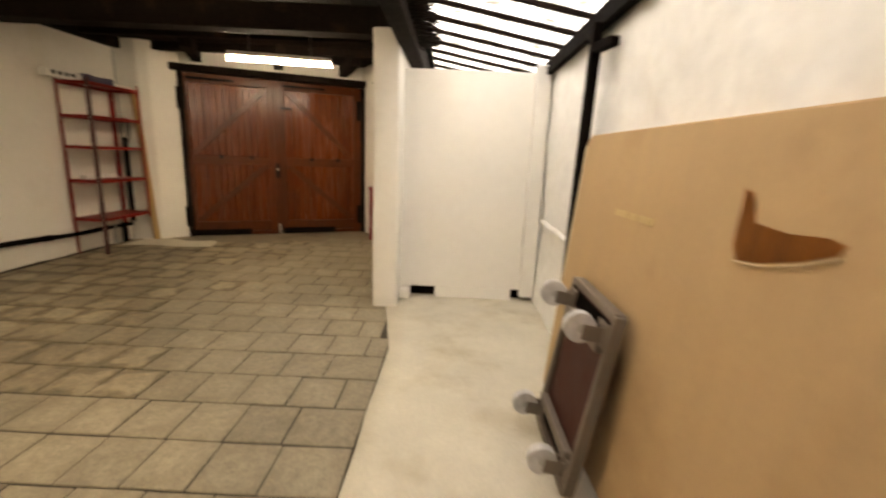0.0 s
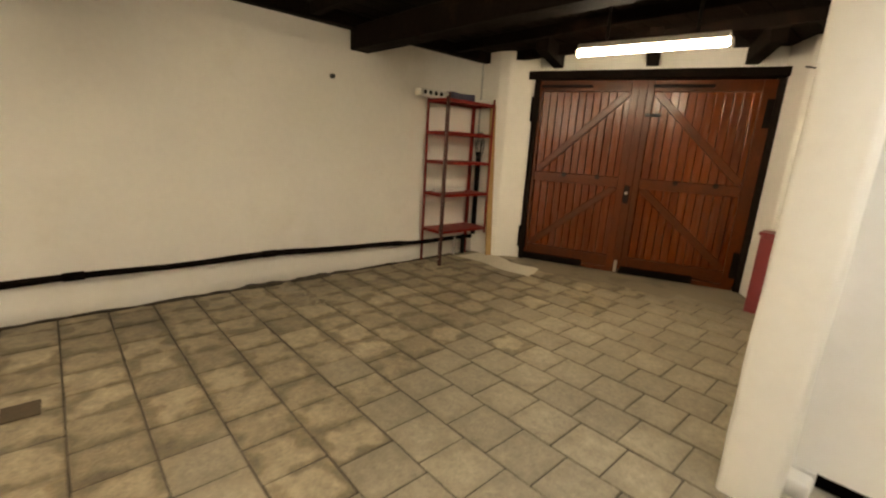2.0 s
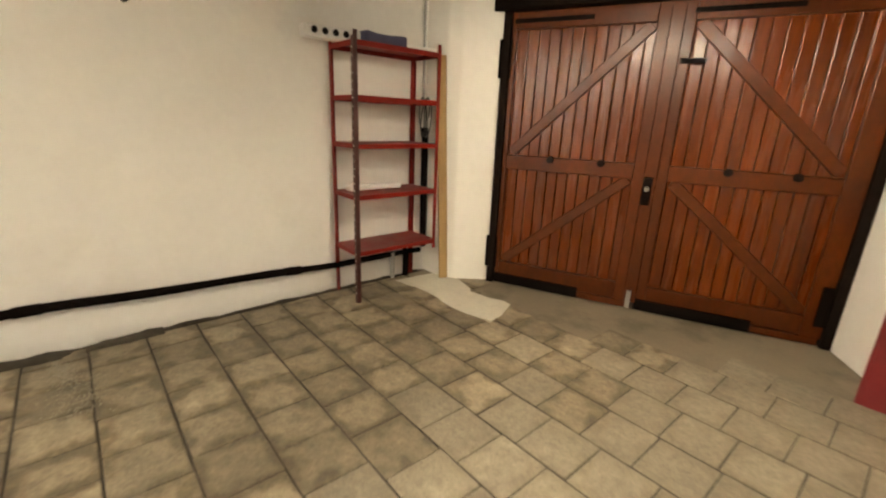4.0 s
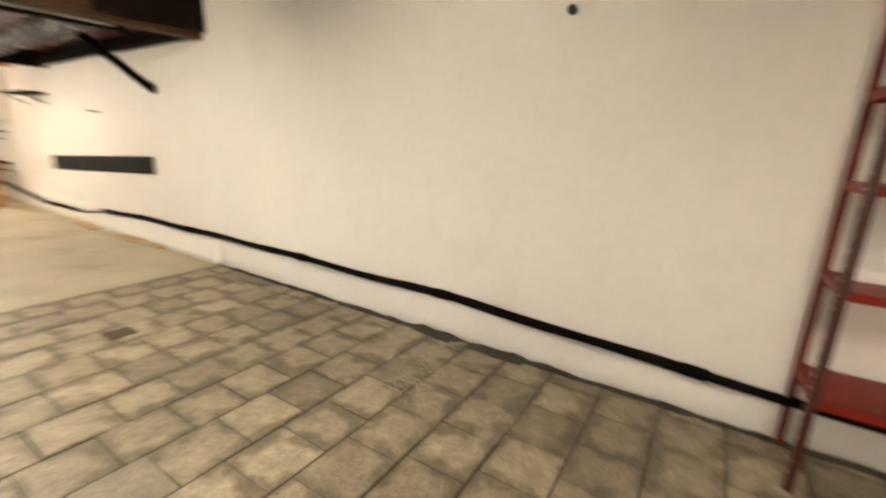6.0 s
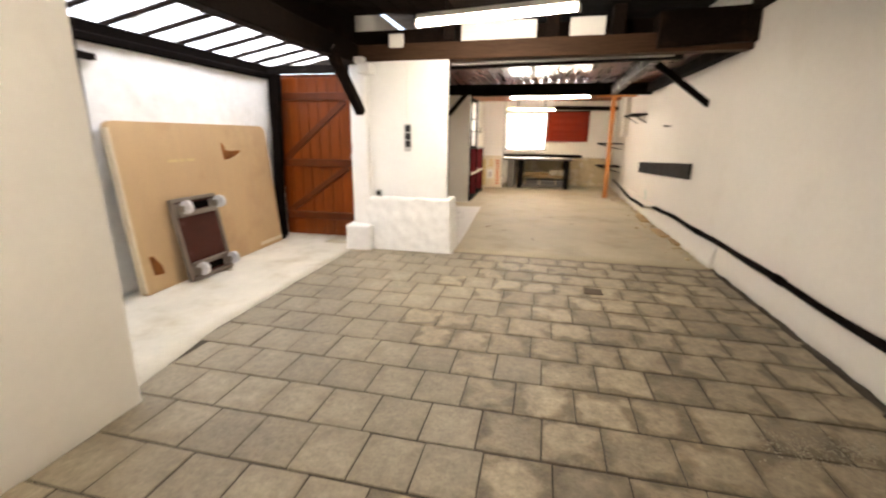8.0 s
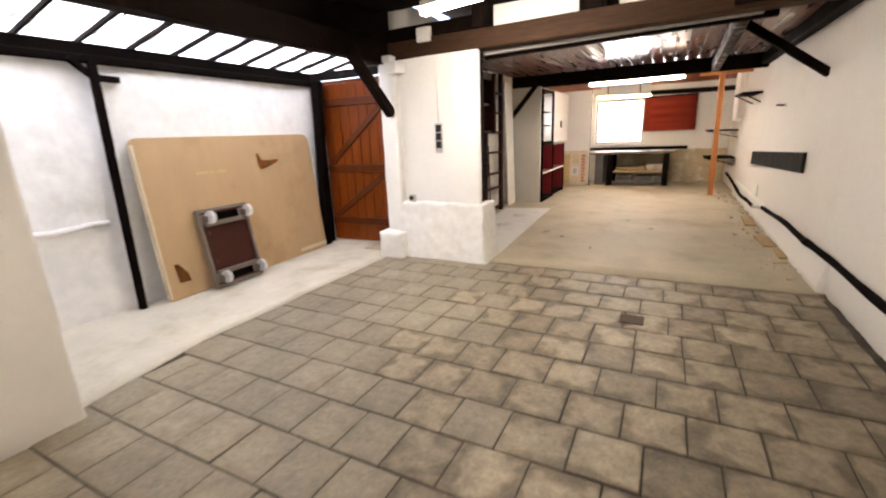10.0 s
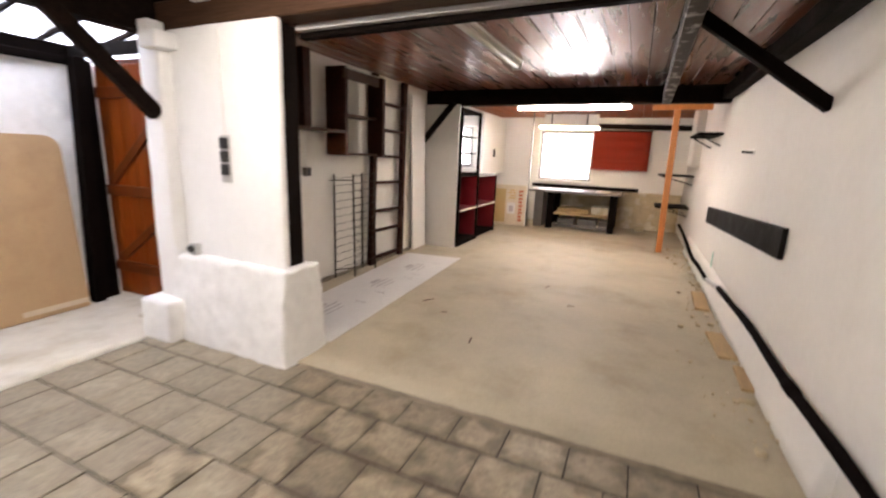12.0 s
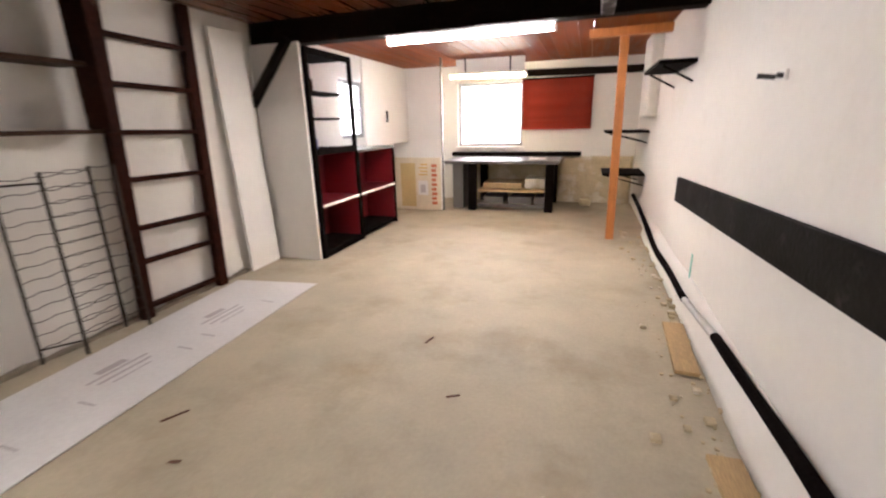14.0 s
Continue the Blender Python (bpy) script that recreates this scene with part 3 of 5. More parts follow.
timber("black_upright", (-0.72, -1.065, 0.58), (-0.72, -1.065, 2.02), 0.16, 0.11, "dark brown timber upright beside the pier", dark_timber, 0.006, 0.004, 4, "upright")
for y in (-0.1, 0.62, 1.35, 2.1, 3.1, 3.8, 4.5):
    timber("joist", (WX, y, 2.425), (0.25, y + 0.02, 2.425), 0.08, 0.10, "dark ceiling joist", None, 0.005, 0.004, 4)
# white infill panels between rafter ends above the middle beam
for x0, x1 in ((-1.66, -0.90), (-2.31, -1.98)):
    solid("infill_panel", box(x0, x1, -1.13, -1.10, 2.19, 2.40), white_board, "white panel between dark rafters", "panel", kind="structure")
for x in (-0.80, -1.82, -2.42):
    timber("rafter", (x, -1.06, 2.20), (x, -1.06, 2.47), 0.20, 0.12, "dark rafter end above the beam", None, 0.01, 0.005, 2)
for a in (0.25, 1.25, 2.15):
    p = gpt(a, 0.0, 2.39)
    timber("rafter", p + N * 0.9, p + N * -0.02, 0.12, 0.16, "dark rafter end above the garage doors", None, 0.006, 0.004, 2)

# ---- skylight roof over the strip ----
roof_thing = thing("skylight_roof", (0.85, 0.8, 2.1), "translucent corrugated roof sheets on dark battens, dirty and bright", "skylight", kind="structure")


def corrugated(y0, y1, xa, xb, za, zb):
    bm = bmesh.new()
    n = max(8, int((y1 - y0) / 0.019))
    cols = []
    for i in range(n + 1):
        y = y0 + (y1 - y0) * i / n
        dz = 0.009 * math.sin(i * math.pi / 2)
        cols.append([bm.verts.new((xa + (xb - xa) * k / 6, y, za + (zb - za) * k / 6 + dz)) for k in range(7)])
    for c, d in zip(cols, cols[1:]):
        for k in range(6):
            bm.faces.new((c[k], c[k + 1], d[k + 1], d[k]))
    return bm


SX0, SZ0, SX1, SZ1 = 0.365, 2.255, 1.62, 2.02
yy = -1.55
for k in range(8):
    sob = part("roof_sheet", corrugated(yy, yy + 0.88, SX0, SX1, SZ0 + 0.004 * (k % 2), SZ1 + 0.004 * (k % 2)), sheet_mat, roof_thing, smooth=True)
    yy += 0.85
y = -1.23
while y < 5.1:
    part("batten", bar((SX0, y, SZ0 - 0.03), (SX1 - 0.1, y, SZ1 - 0.012), 0.026, 0.034, 0.003), dark_timber, roof_thing)
    y += 0.349
timber("skylight_plate", (EX + 0.02, -1.05, 1.975), (EX + 0.02, 5.2, 1.97), 0.10, 0.10, "black plate on the stone wall under the roof sheets", black_paint)
timber("skylight_plate", (EX - 0.04, -1.05, 1.905), (EX - 0.04, 5.2, 1.915), 0.05, 0.06, "black rail on the stone wall", black_paint)
fr = bmesh.new()
for i in range(280):
    yq = random.uniform(0.9, 2.5)
    lq = random.uniform(0.04, 0.18)
    zq = 2.10 + random.uniform(-0.05, 0.02)
    bar((0.31, yq, zq), (0.31 + lq, yq + random.uniform(-0.03, 0.03), zq + random.uniform(-0.03, 0.03)), 0.012, 0.006, 0.0, fr)
tagged(solid("frayed_edge", fr, dark_timber, "frayed dark fibres along the beam at the skylight", "fibres"), kind="stuff")
post = thing("iron_post", (EX - 0.06, 1.22, 0), "black painted iron post with a bracket on the stone wall", "post", kind="structure")
part("shaft", bar((1.28, 1.25, 0.0), (1.305, 1.20, 1.90), 0.05, 0.05, 0.004), black_paint, post)
part("bracket", bar((1.305, 1.19, 1.78), (1.34, 1.03, 1.78), 0.05, 0.045, 0.004), black_paint, post)
part("gusset", bar((1.31, 1.20, 1.78), (1.31, 1.34, 1.90), 0.04, 0.04, 0.004), black_paint, post)
solid("ledge_pipe", tube([(EX - 0.01, 1.3 + 0.12 * i, 0.725 + 0.008 * math.sin(i * 1.7)) for i in range(10)], 0.022), whitewash, "white painted pipe along the stone wall", "pipe", smooth=True)
solid("door_post", bar((1.325, -0.985, 0.0), (1.245, -1.02, 1.93), 0.085, 0.10, 0.006), black_paint, "black timber door post beside the plank door", "post", kind="structure")
solid("door_jamb", box(1.335, 1.375, -1.165, -1.04, 0.0, 1.93, 0.004), black_paint, "black timber jamb behind the door post", "jamb", kind="structure")
solid("gable_board", prism([(0.3, -1.09), (1.36, -1.05), (1.36, -1.02), (0.3, -1.06)], 1.93, 2.02, 0.003), slate, "dark fascia above the plank door", "fascia", kind="structure")

# ---- lamps ----


def tube_lamp(p, q, lit, label, hang=0.0):
    p, q = Vector(p), Vector(q)
    t = thing("fluorescent_lamp", (p + q) / 2, label, "lamp", group="ceiling lamps")
    up = Vector((0, 0, 1))
    d = (q - p).normalized()
    part("housing", bar(p + up * 0.045, q + up * 0.045, 0.11, 0.04, 0.008), white_plastic, t)
    part("diffuser", bar(p, q, 0.062, 0.04, 0.018), lit, t, smooth=True)
    if hang:
        for k in (0.2, 0.8):
            c = p + (q - p) * k
            part("hanger", rod(c + up * 0.06, Vector((c.x, c.y, hang)), 0.012, 8), black_plastic, t)
    for e, s in ((p, -1), (q, 1)):
        part("end_cap", bar(e + d * s * 0.002, e + d * s * 0.022, 0.09, 0.06, 0.012), white_plastic, t)
    return t


tube_lamp((-1.72, 3.50, 2.12), (-0.72, 3.70, 2.12), tube_light, "lit white fluorescent batten lamp before the garage doors", 2.47)
tube_lamp((-0.74, -0.08, 2.16), (-1.98, 0.16, 2.16), tube_light, "lit white fluorescent batten lamp in the middle of the garage", 2.47)
tube_lamp((-1.55, -1.46, 2.15), (-1.57, -3.14, 2.15), tube_off, "unlit fluorescent lamp with a pale cover on the boards")
tube_lamp((-1.16, -4.93, 1.975), (-2.54, -4.93, 1.985), tube_light, "lit white fluorescent batten lamp behind the back beam", 2.17)
solid("lamp_pelmet", box(-1.96, -0.96, -7.68, -7.655, 1.975, 2.165, 0.004), white_board, "cream board behind the warm lamp before the window", "board", kind="structure")
tube_lamp((-0.90, -7.60, 1.925), (-1.98, -7.60, 1.905), tube_warm, "lit warm fluorescent lamp before the window", 2.17)
jb = thing("junction_box", (-0.24, -0.93, 2.14), "white plastic junction box on the beam", "junction box")
part("body", box(-0.32, -0.17, -0.97, -0.92, 2.15, 2.28, 0.008), white_plastic, jb)
part("lid", box(-0.31, -0.18, -0.92, -0.912, 2.16, 2.27, 0.004), white_plastic, jb)

# ---- garage double doors ----


def door_leaf(a0, a1, brace_up, name_label):
    t = thing("garage_door", gpt((a0 + a1) / 2, 0.0, 0.02), name_label, "door", group="garage double doors")
    H0, H1 = 0.05, 2.165
    w = (a1 - a0)
    n = 14
    for i in range(n):
        c = a0 + 0.02 + (w - 0.04) * (i + 0.5) / n
        turn = N + U * random.uniform(-0.05, 0.05)
        part("plank", bar(gpt(c, 0.0, H0), gpt(c, random.uniform(-0.004, 0.004), H1), (w - 0.04) / n - 0.003, 0.03, 0.007, up=turn), door_wood, t)
    part("backing", bar(gpt(a0 + 0.02, -0.03, 1.10), gpt(a1 - 0.02, -0.03, 1.10), 0.02, 2.10, 0.0), door_frame_wood, t)
    for c in (a0 + 0.045, a1 - 0.06):
        part("stile", bar(gpt(c, 0.026, H0), gpt(c, 0.026, H1), 0.10 if c < a0 + 0.05 else 0.13, 0.035, 0.006, up=N), door_frame_wood, t)
    for z, hgt in ((0.13, 0.14), (1.06, 0.11), (2.105, 0.12)):
        part("rail", bar(gpt(a0 + 0.095, 0.028, z), gpt(a1 - 0.125, 0.028, z), 0.036, hgt, 0.006), door_frame_wood, t)
    lo, hi = a0 + 0.13, a1 - 0.15
    s, e = (lo, hi) if brace_up else (hi, lo)
    for z0, z1 in ((0.22, 1.00), (1.14, 2.03)):
        part("brace", bar(gpt(s, 0.024, z0), gpt(e, 0.024, z1), 0.032, 0.075, 0.005, up=N.cross(gpt(e, 0, z1) - gpt(s, 0, z0))), door_frame_wood, t)
    part("kick_plate", bar(gpt(a0 + 0.02, 0.05, 0.05), gpt(a0 + 0.66 * w, 0.05, 0.05), 0.02, 0.085, 0.004), black_paint, t, "black kick plate")
    part("sill_strip", bar(gpt(a0 + 0.02, 0.03, 0.03), gpt(a1 - 0.02, 0.03, 0.03), 0.03, 0.05, 0.004), door_frame_wood, t)
    part("top_bolt", bar(gpt(a0 + 0.08, 0.05, 2.10), gpt(a0 + 0.55 * w, 0.05, 2.10), 0.014, 0.03, 0.003), black_paint, t, "black iron draw bar")
    for k in (0.38, 0.70):
        part("bolt_head", rod(gpt(a0 + w * k, 0.045, 1.10), gpt(a0 + w * k, 0.062, 1.10), 0.028, 10), black_paint, t, "black iron bolt head")
    hx = a0 if brace_up else a1
    sg = 1 if brace_up else -1
    for z in (0.28, 1.84):
        part("hinge", bar(gpt(hx - 0.03 * sg, 0.05, z), gpt(hx + 0.07 * sg, 0.05, z), 0.012, 0.28, 0.003), black_paint, t, "black iron hinge")
    return t


ld = door_leaf(0.02, GW / 2 - 0.003, True, "closed varnished plank garage door leaf with diagonal braces")
rd = door_leaf(GW / 2 + 0.003, GW - 0.02, False, "closed varnished plank garage door leaf hung on black hinges")
part("cover_strip", bar(gpt(GW / 2 - 0.01, 0.055, 0.06), gpt(GW / 2 - 0.01, 0.055, 2.15), 0.085, 0.03, 0.005, up=N), door_frame_wood, ld)
part("lock_case", box(-0.03, 0.03, -0.012, 0.012, -0.10, 0.10, 0.004, m=Matrix.Translation(gpt(GW / 2 - 0.02, 0.078, 0.93)) @ pose(0, 0, 0, 0, 0, 23.4)), black_paint, ld, "black iron rim lock")
part("handle", rod(gpt(GW / 2 - 0.02, 0.09, 0.95), gpt(GW / 2 - 0.02, 0.14, 0.95), 0.016, 10), zinc, ld, "steel knob")
part("foot_bolt", bar(gpt(GW / 2 - 0.02, 0.08, 0.02), gpt(GW / 2 - 0.02, 0.08, 0.16), 0.035, 0.02, 0.004, up=N), zinc, ld, "steel foot bolt")
part("slide_bolt", bar(gpt(GW / 2 + 0.05, 0.05, 1.80), gpt(GW / 2 + 0.20, 0.05, 1.80), 0.018, 0.03, 0.004), black_paint, rd, "black slide bolt")
for a in (0.05, GW):
    solid("door_jamb", bar(gpt(a, 0.03, 0.0), gpt(a, 0.03, 2.17), 0.06, 0.10, 0.006, up=N), dark_timber, "dark timber jamb of the garage doors", "jamb", kind="structure")

# ---- plank side door ----
sd = thing("plank_door", (0.76, -1.30, 0.01), "closed varnished plank door with three ledges and braces", "door")
DA, DB = Vector((1.35, -1.20, 0)), Vector((0.19, -1.25, 0))
du = (DB - DA).normalized()
dn = Vector((-du.y, du.x, 0)) * -1
dn = dn if dn.y > 0 else -dn
dw = (DB - DA).length
for i in range(9):
    c = DA + du * (dw * (i + 0.5) / 9)
    part("plank", bar(c + Vector((0, 0, 0.03)), c + Vector((0, 0, 1.91)), dw / 9 - 0.004, 0.028, 0.005, up=dn), plank_wood, sd)
part("backing", bar(DA - dn * 0.025 + Vector((0, 0, 1.0)), DB - dn * 0.025 + Vector((0, 0, 1.0)), 0.015, 1.9, 0.0), plank_brace_wood, sd)
for z in (0.28, 0.93, 1.70):
    part("ledge", bar(DA + du * 0.02 + dn * 0.026 + Vector((0, 0, z)), DB + dn * 0.026 + Vector((0, 0, z)), 0.032, 0.085, 0.005), plank_brace_wood, sd)
for z0, z1 in ((0.33, 0.88), (0.98, 1.65)):
    p0, p1 = DA + du * 0.06 + dn * 0.022 + Vector((0, 0, z0)), DA + du * (dw - 0.30) + dn * 0.022 + Vector((0, 0, z1))
    part("brace", bar(p0, p1, 0.026, 0.07, 0.005, up=dn.cross(p1 - p0)), plank_brace_wood, sd)
part("latch", box(-0.02, 0.02, -0.02, 0.02, -0.03, 0.03, 0.005, m=Matrix.Translation(DB - du * 0.22 + dn * 0.05 + Vector((0, 0, 1.02)))), zinc, sd, "small steel latch")

# ---- red steel rack ----
rack = thing("steel_shelf", (-3.36, 3.86, 0), "red painted slotted steel shelving unit, nearly empty", "shelf")
RX0, RX1, RY0, RY1 = -3.53, -3.19, 3.46, 4.20
for x in (RX0, RX1):
    for y in (RY0, RY1):
        foot = 0.33 if (x == RX1 and y == RY1) else 0.0
        bm = box(x - 0.002 if x == RX0 else x - 0.03, x + 0.03 if x == RX0 else x + 0.002, y - 0.002, y + 0.002, foot, 1.865)
        s = 1 if y == RY0 else -1
        box(x - 0.002, x + 0.002, min(y, y + s * 0.03), max(y, y + s * 0.03), foot, 1.90, bm=bm)
        lg = part("post", bm, rust_metal if (x == RX1 and y == RY0) else red_metal, rack)
        if x == RX1 and y == RY0:
            for k in range(34):
                part("slot_hole", rod((x - 0.015, y - 0.0035, 0.08 + k * 0.052), (x - 0.015, y - 0.0025, 0.08 + k * 0.052), 0.006, 6), white_plastic, lg)
for z in (0.405, 0.825, 1.185, 1.505, 1.845):
    bm = box(RX0, RX1, RY0, RY1, z - 0.003, z, 0.0)
    for x in (RX0 + 0.002, RX1 - 0.004):
        box(x, x + 0.002, RY0, RY1, z - 0.035, z, bm=bm)
    for y in (RY0 + 0.004, RY1 - 0.006):
        box(RX0, RX1, y, y + 0.002, z - 0.035, z, bm=bm)
    part("shelf_board", bm, red_metal, rack)
pl = thing("white_plank", (-3.38, 3.68, 0.826), "white painted plank lying on the rack", "plank")
part("board", box(-3.45, -3.38, 3.52, 3.98, 0.827, 0.868, 0.004), white_board, pl)
sb_ = thing("socket_strip", (-3.42, 3.36, 1.847), "white multi-socket strip on top of the red rack", "socket strip")
part("body", box(-3.46, -3.36, 3.22, 3.62, 1.847, 1.925, 0.01), white_plastic, sb_)
for k in range(4):
    part("socket", rod((-3.36, 3.28 + k * 0.075, 1.890), (-3.356, 3.28 + k * 0.075, 1.890), 0.022, 12), slate, sb_, "dark socket")
bag = rough_box(-3.48, -3.28, 3.62, 3.95, 1.847, 1.93, 0.05, 0.015, 8, 0.0, 0.02)
solid("folded_cloth", bag, mat("blue_grey_cloth", (0.07, 0.07, 0.12), 0.8, bump=0.3), "dark blue-grey bundle on top of the red rack", "bundle", smooth=True)
solid("tube_carton", box(-3.50, -3.30, 3.96, 4.25, 1.847, 1.89, 0.006), white_board, "pale flat carton on top of the red rack", "carton")
solid("leaning_board", bar((-3.25, 4.36, 0.0), (-3.34, 4.33, 1.86), 0.075, 0.03, 0.004, up=(1, -0.4, 0)), board_wood, "tan timber board leaning beside the red rack", "board")
corners = [Vector((x, y, 0)) for x, y in ((-3.42, 3.98), (-3.06, 4.04), (-2.70, 3.99), (-2.35, 4.05), (-2.48, 4.41), (-2.85, 4.34), (-3.13, 4.46), (-3.40, 4.34))]
ragged = []
for a, b in zip(corners, corners[1:] + corners[:1]):
    for k in range(9):
        q = a.lerp(b, k / 9)
        ragged.append((q.x + 0.03 * noise.noise(q * 9), q.y + 0.03 * noise.noise(q * 8 + Vector((5, 0, 0)))))
solid("cement_patch", prism(ragged, -0.006, 0.007), pale_cement, "pale ragged cement patch on the floor", "patch", kind="structure")
cables = thing("black_cable", (-3.50, 4.30, 1.0), "black cable coil and pipe in the corner", "cable")
part("pipe", tube([(-3.50, 4.31, 0.25), (-3.50, 4.31, 0.6), (-3.50, 4.31, 1.2), (-3.505, 4.31, 1.3)], 0.03), foam, cables)
part("coil", tube([(-3.47 + 0.05 * math.cos(k * 0.5), 4.28 + 0.03 * math.sin(k * 0.3), 1.38 + 0.16 * math.sin(k * 0.5)) for k in range(40)], 0.005, 6), black_plastic, cables)
part("riser", tube([(-3.52, 4.30, 1.5), (-3.52, 4.30, 2.4)], 0.012, 8), zinc, cables)
solid("wall_stud", rod((WX - 0.02, 2.31, 1.918), (WX + 0.03, 2.31, 1.918), 0.022, 12), black_plastic, "dark round stud in the long wall", "stud")

# ---- long insulated pipe ----
PY, PZ = (-8, -6.0, -5.3, -4.2, -3.4, -2.6, -1.6, -0.4, 0.3, 1.2, 1.8, 2.6, 3.4, 4.3), (0.30, 0.17, 0.135, 0.15, 0.245, 0.28, 0.295, 0.302, 0.305, 0.296, 0.298, 0.263, 0.227, 0.215)


def pipe_at(y):
    return (WX + 0.05 + 0.006 * math.sin(y * 3.1), y, float(np.interp(y, PY, PZ)) + 0.004 * math.sin(y * 5))


pts = [pipe_at(4.28 - 0.12 * i) for i in range(65)]
pipe = thing("insulated_pipe", (WX + 0.045, 0, 0.25), "black foam-insulated pipe along the foot of the long wall", "pipe")
part("lagging", tube(pts, 0.0245, 10, wobble=0.006), foam, pipe, smooth=True)
for y in (1.66, 0.30, 3.1, -1.4):
    part("collar", tube([pipe_at(y - 0.06), pipe_at(y), pipe_at(y + 0.06)], 0.031, 10), foam, pipe, smooth=True)
part("bare_pipe", tube([pipe_at(-3.36 - 0.04 * i) for i in range(20)], 0.022, 10, wobble=0.012), zinc, pipe, "bare metal pipe wrapped in clear film", smooth=True)
pts = [pipe_at(-4.10 - 0.14 * i) for i in range(26)]
part("lagging", tube(pts, 0.0245, 10, wobble=0.006), foam, pipe, smooth=True)
part("drop", tube([(-3.47, 4.10, 0.26), (-3.47, 4.10, 0.02)], 0.028, 10), foam, pipe)
part("drop", tube([(-3.50, 3.98, 0.24), (-3.50, 3.98, 0.01)], 0.02, 10), zinc, pipe, "grey metal drop pipe")
solid("green_tape", box(WX + 0.002, WX + 0.006, -4.28, -4.25, 0.15, 0.42), violet_tape, "green tape strip on the wall", "tape")

# ---- cardboard sheet and dolly on the screed strip ----
lean = Matrix.Translation((1.21, 0.09, 0.006)) @ pose(0, 0, 0, 0, 0, 2.2) @ pose(0, 0, 0, 0, 4.6, 0)


def on_card(bm):
    bm.transform(lean)
    return bm


cb = thing("cardboard_box", (1.21, 0.09, 0.006), "large flat brown cardboard box leaning on the stone wall", "cardboard box")
cbm = bmesh.new()
fl, cw, ch = [], 0.985, 1.35
for y, z, r in ((-cw, 0, 0.02), (cw, 0, 0.02), (cw, ch, 0.06), (-cw, ch, 0.10)):
    sy, sz = (1 if y > 0 else -1), (1 if z > 0 else -1)
    a0 = {(-1, -1): 180, (1, -1): 270, (1, 1): 0, (-1, 1): 90}[(sy, sz)]
    for k in range(5):
        a = radians(a0 + 22.5 * k)
        fl.append((y - sy * r + r * math.cos(a), z - sz * r + r * math.sin(a)))
fa = [cbm.verts.new((0.0, y, z)) for y, z in fl]
fb = [cbm.verts.new((0.055, y, z)) for y, z in fl]
cbm.faces.new(fa)
cbm.faces.new(fb[::-1])
for i in range(len(fa)):
    j = (i + 1) % len(fa)
    cbm.faces.new((fa[i], fb[i], fb[j], fa[j]))
bmesh.ops.recalc_face_normals(cbm, faces=cbm.faces[:])
bevelled(cbm, 0.006)
body = part("body", on_card(cbm), card, cb)
part("edge_fold", on_card(box(-0.003, 0.058, cw - 0.012, cw + 0.003, 0.02, ch - 0.05, 0.002)), card_edge, cb, "pale folded cardboard edge")
hole = bmesh.new()
hv = [hole.verts.new((-0.0025, y, z)) for y, z in ((-0.185, 1.175), (-0.215, 1.165), (-0.242, 1.10), (-0.34, 1.092), (-0.43, 1.10), (-0.468, 1.092), (-0.455, 1.072), (-0.385, 1.044), (-0.285, 1.016), (-0.21, 1.006), (-0.188, 1.04))]
hole.faces.new(hv)
bmesh.ops.solidify(hole, geom=hole.faces[:], thickness=0.002)
part("torn_hole", on_card(hole), card_torn, cb, "torn hand hole showing orange-brown inside")
part("torn_lip", on_card(tube([(-0.002, -0.20, 1.002), (-0.004, -0.285, 1.009), (-0.005, -0.385, 1.036), (-0.002, -0.462, 1.068)], 0.0028, 6)), card_lip, cb, "pale torn cardboard lip", smooth=True)
hole2 = bmesh.new()
hv = [hole2.verts.new((-0.0025, y, z)) for y, z in ((0.88, 0.14), (0.90, 0.30), (0.86, 0.30), (0.79, 0.20), (0.78, 0.13))]
hole2.faces.new(hv)
bmesh.ops.solidify(hole2, geom=hole2.faces[:], thickness=0.002)
part("torn_hole", on_card(hole2), card_torn, cb, "torn hand hole near the lower corner")
part("tape_strip", on_card(box(-0.0035, -0.001, -0.98, -0.55, 0.035, 0.075, 0.0)), card_edge, cb, "pale packing tape")
for y0, y1 in ((0.20, 0.30), (0.32, 0.37), (0.39, 0.50)):
    part("print", on_card(box(-0.003, -0.001, y0, y1, 1.02, 1.045)), tape_mat, cb, "yellow print bar")

dol = Matrix.Translation((1.085, 0.475, 0.03)) @ pose(0, 0, 0, 0, 9.0, 0)
dolly = thing("castor_dolly", (1.085, 0.475, 0.0), "brown plywood castor dolly with grey edges leaning on the cardboard", "dolly")


def on_dolly(bm):
    bm.transform(dol)
    return bm


DWY, DH = 0.24, 0.69
part("panel", on_dolly(box(0.0, 0.02, -DWY, DWY, 0.0, DH, 0.003)), dolly_board, dolly)
for y in (-DWY, DWY):
    part("edge_rail", on_dolly(box(-0.022, 0.024, y - 0.014, y + 0.014, -0.01, DH + 0.01, 0.006)), alu, dolly)
for z in (0.0, DH):
    part("end_rail", on_dolly(box(-0.024, 0.026, -DWY, DWY, z - 0.016, z + 0.016, 0.006)), alu, dolly)
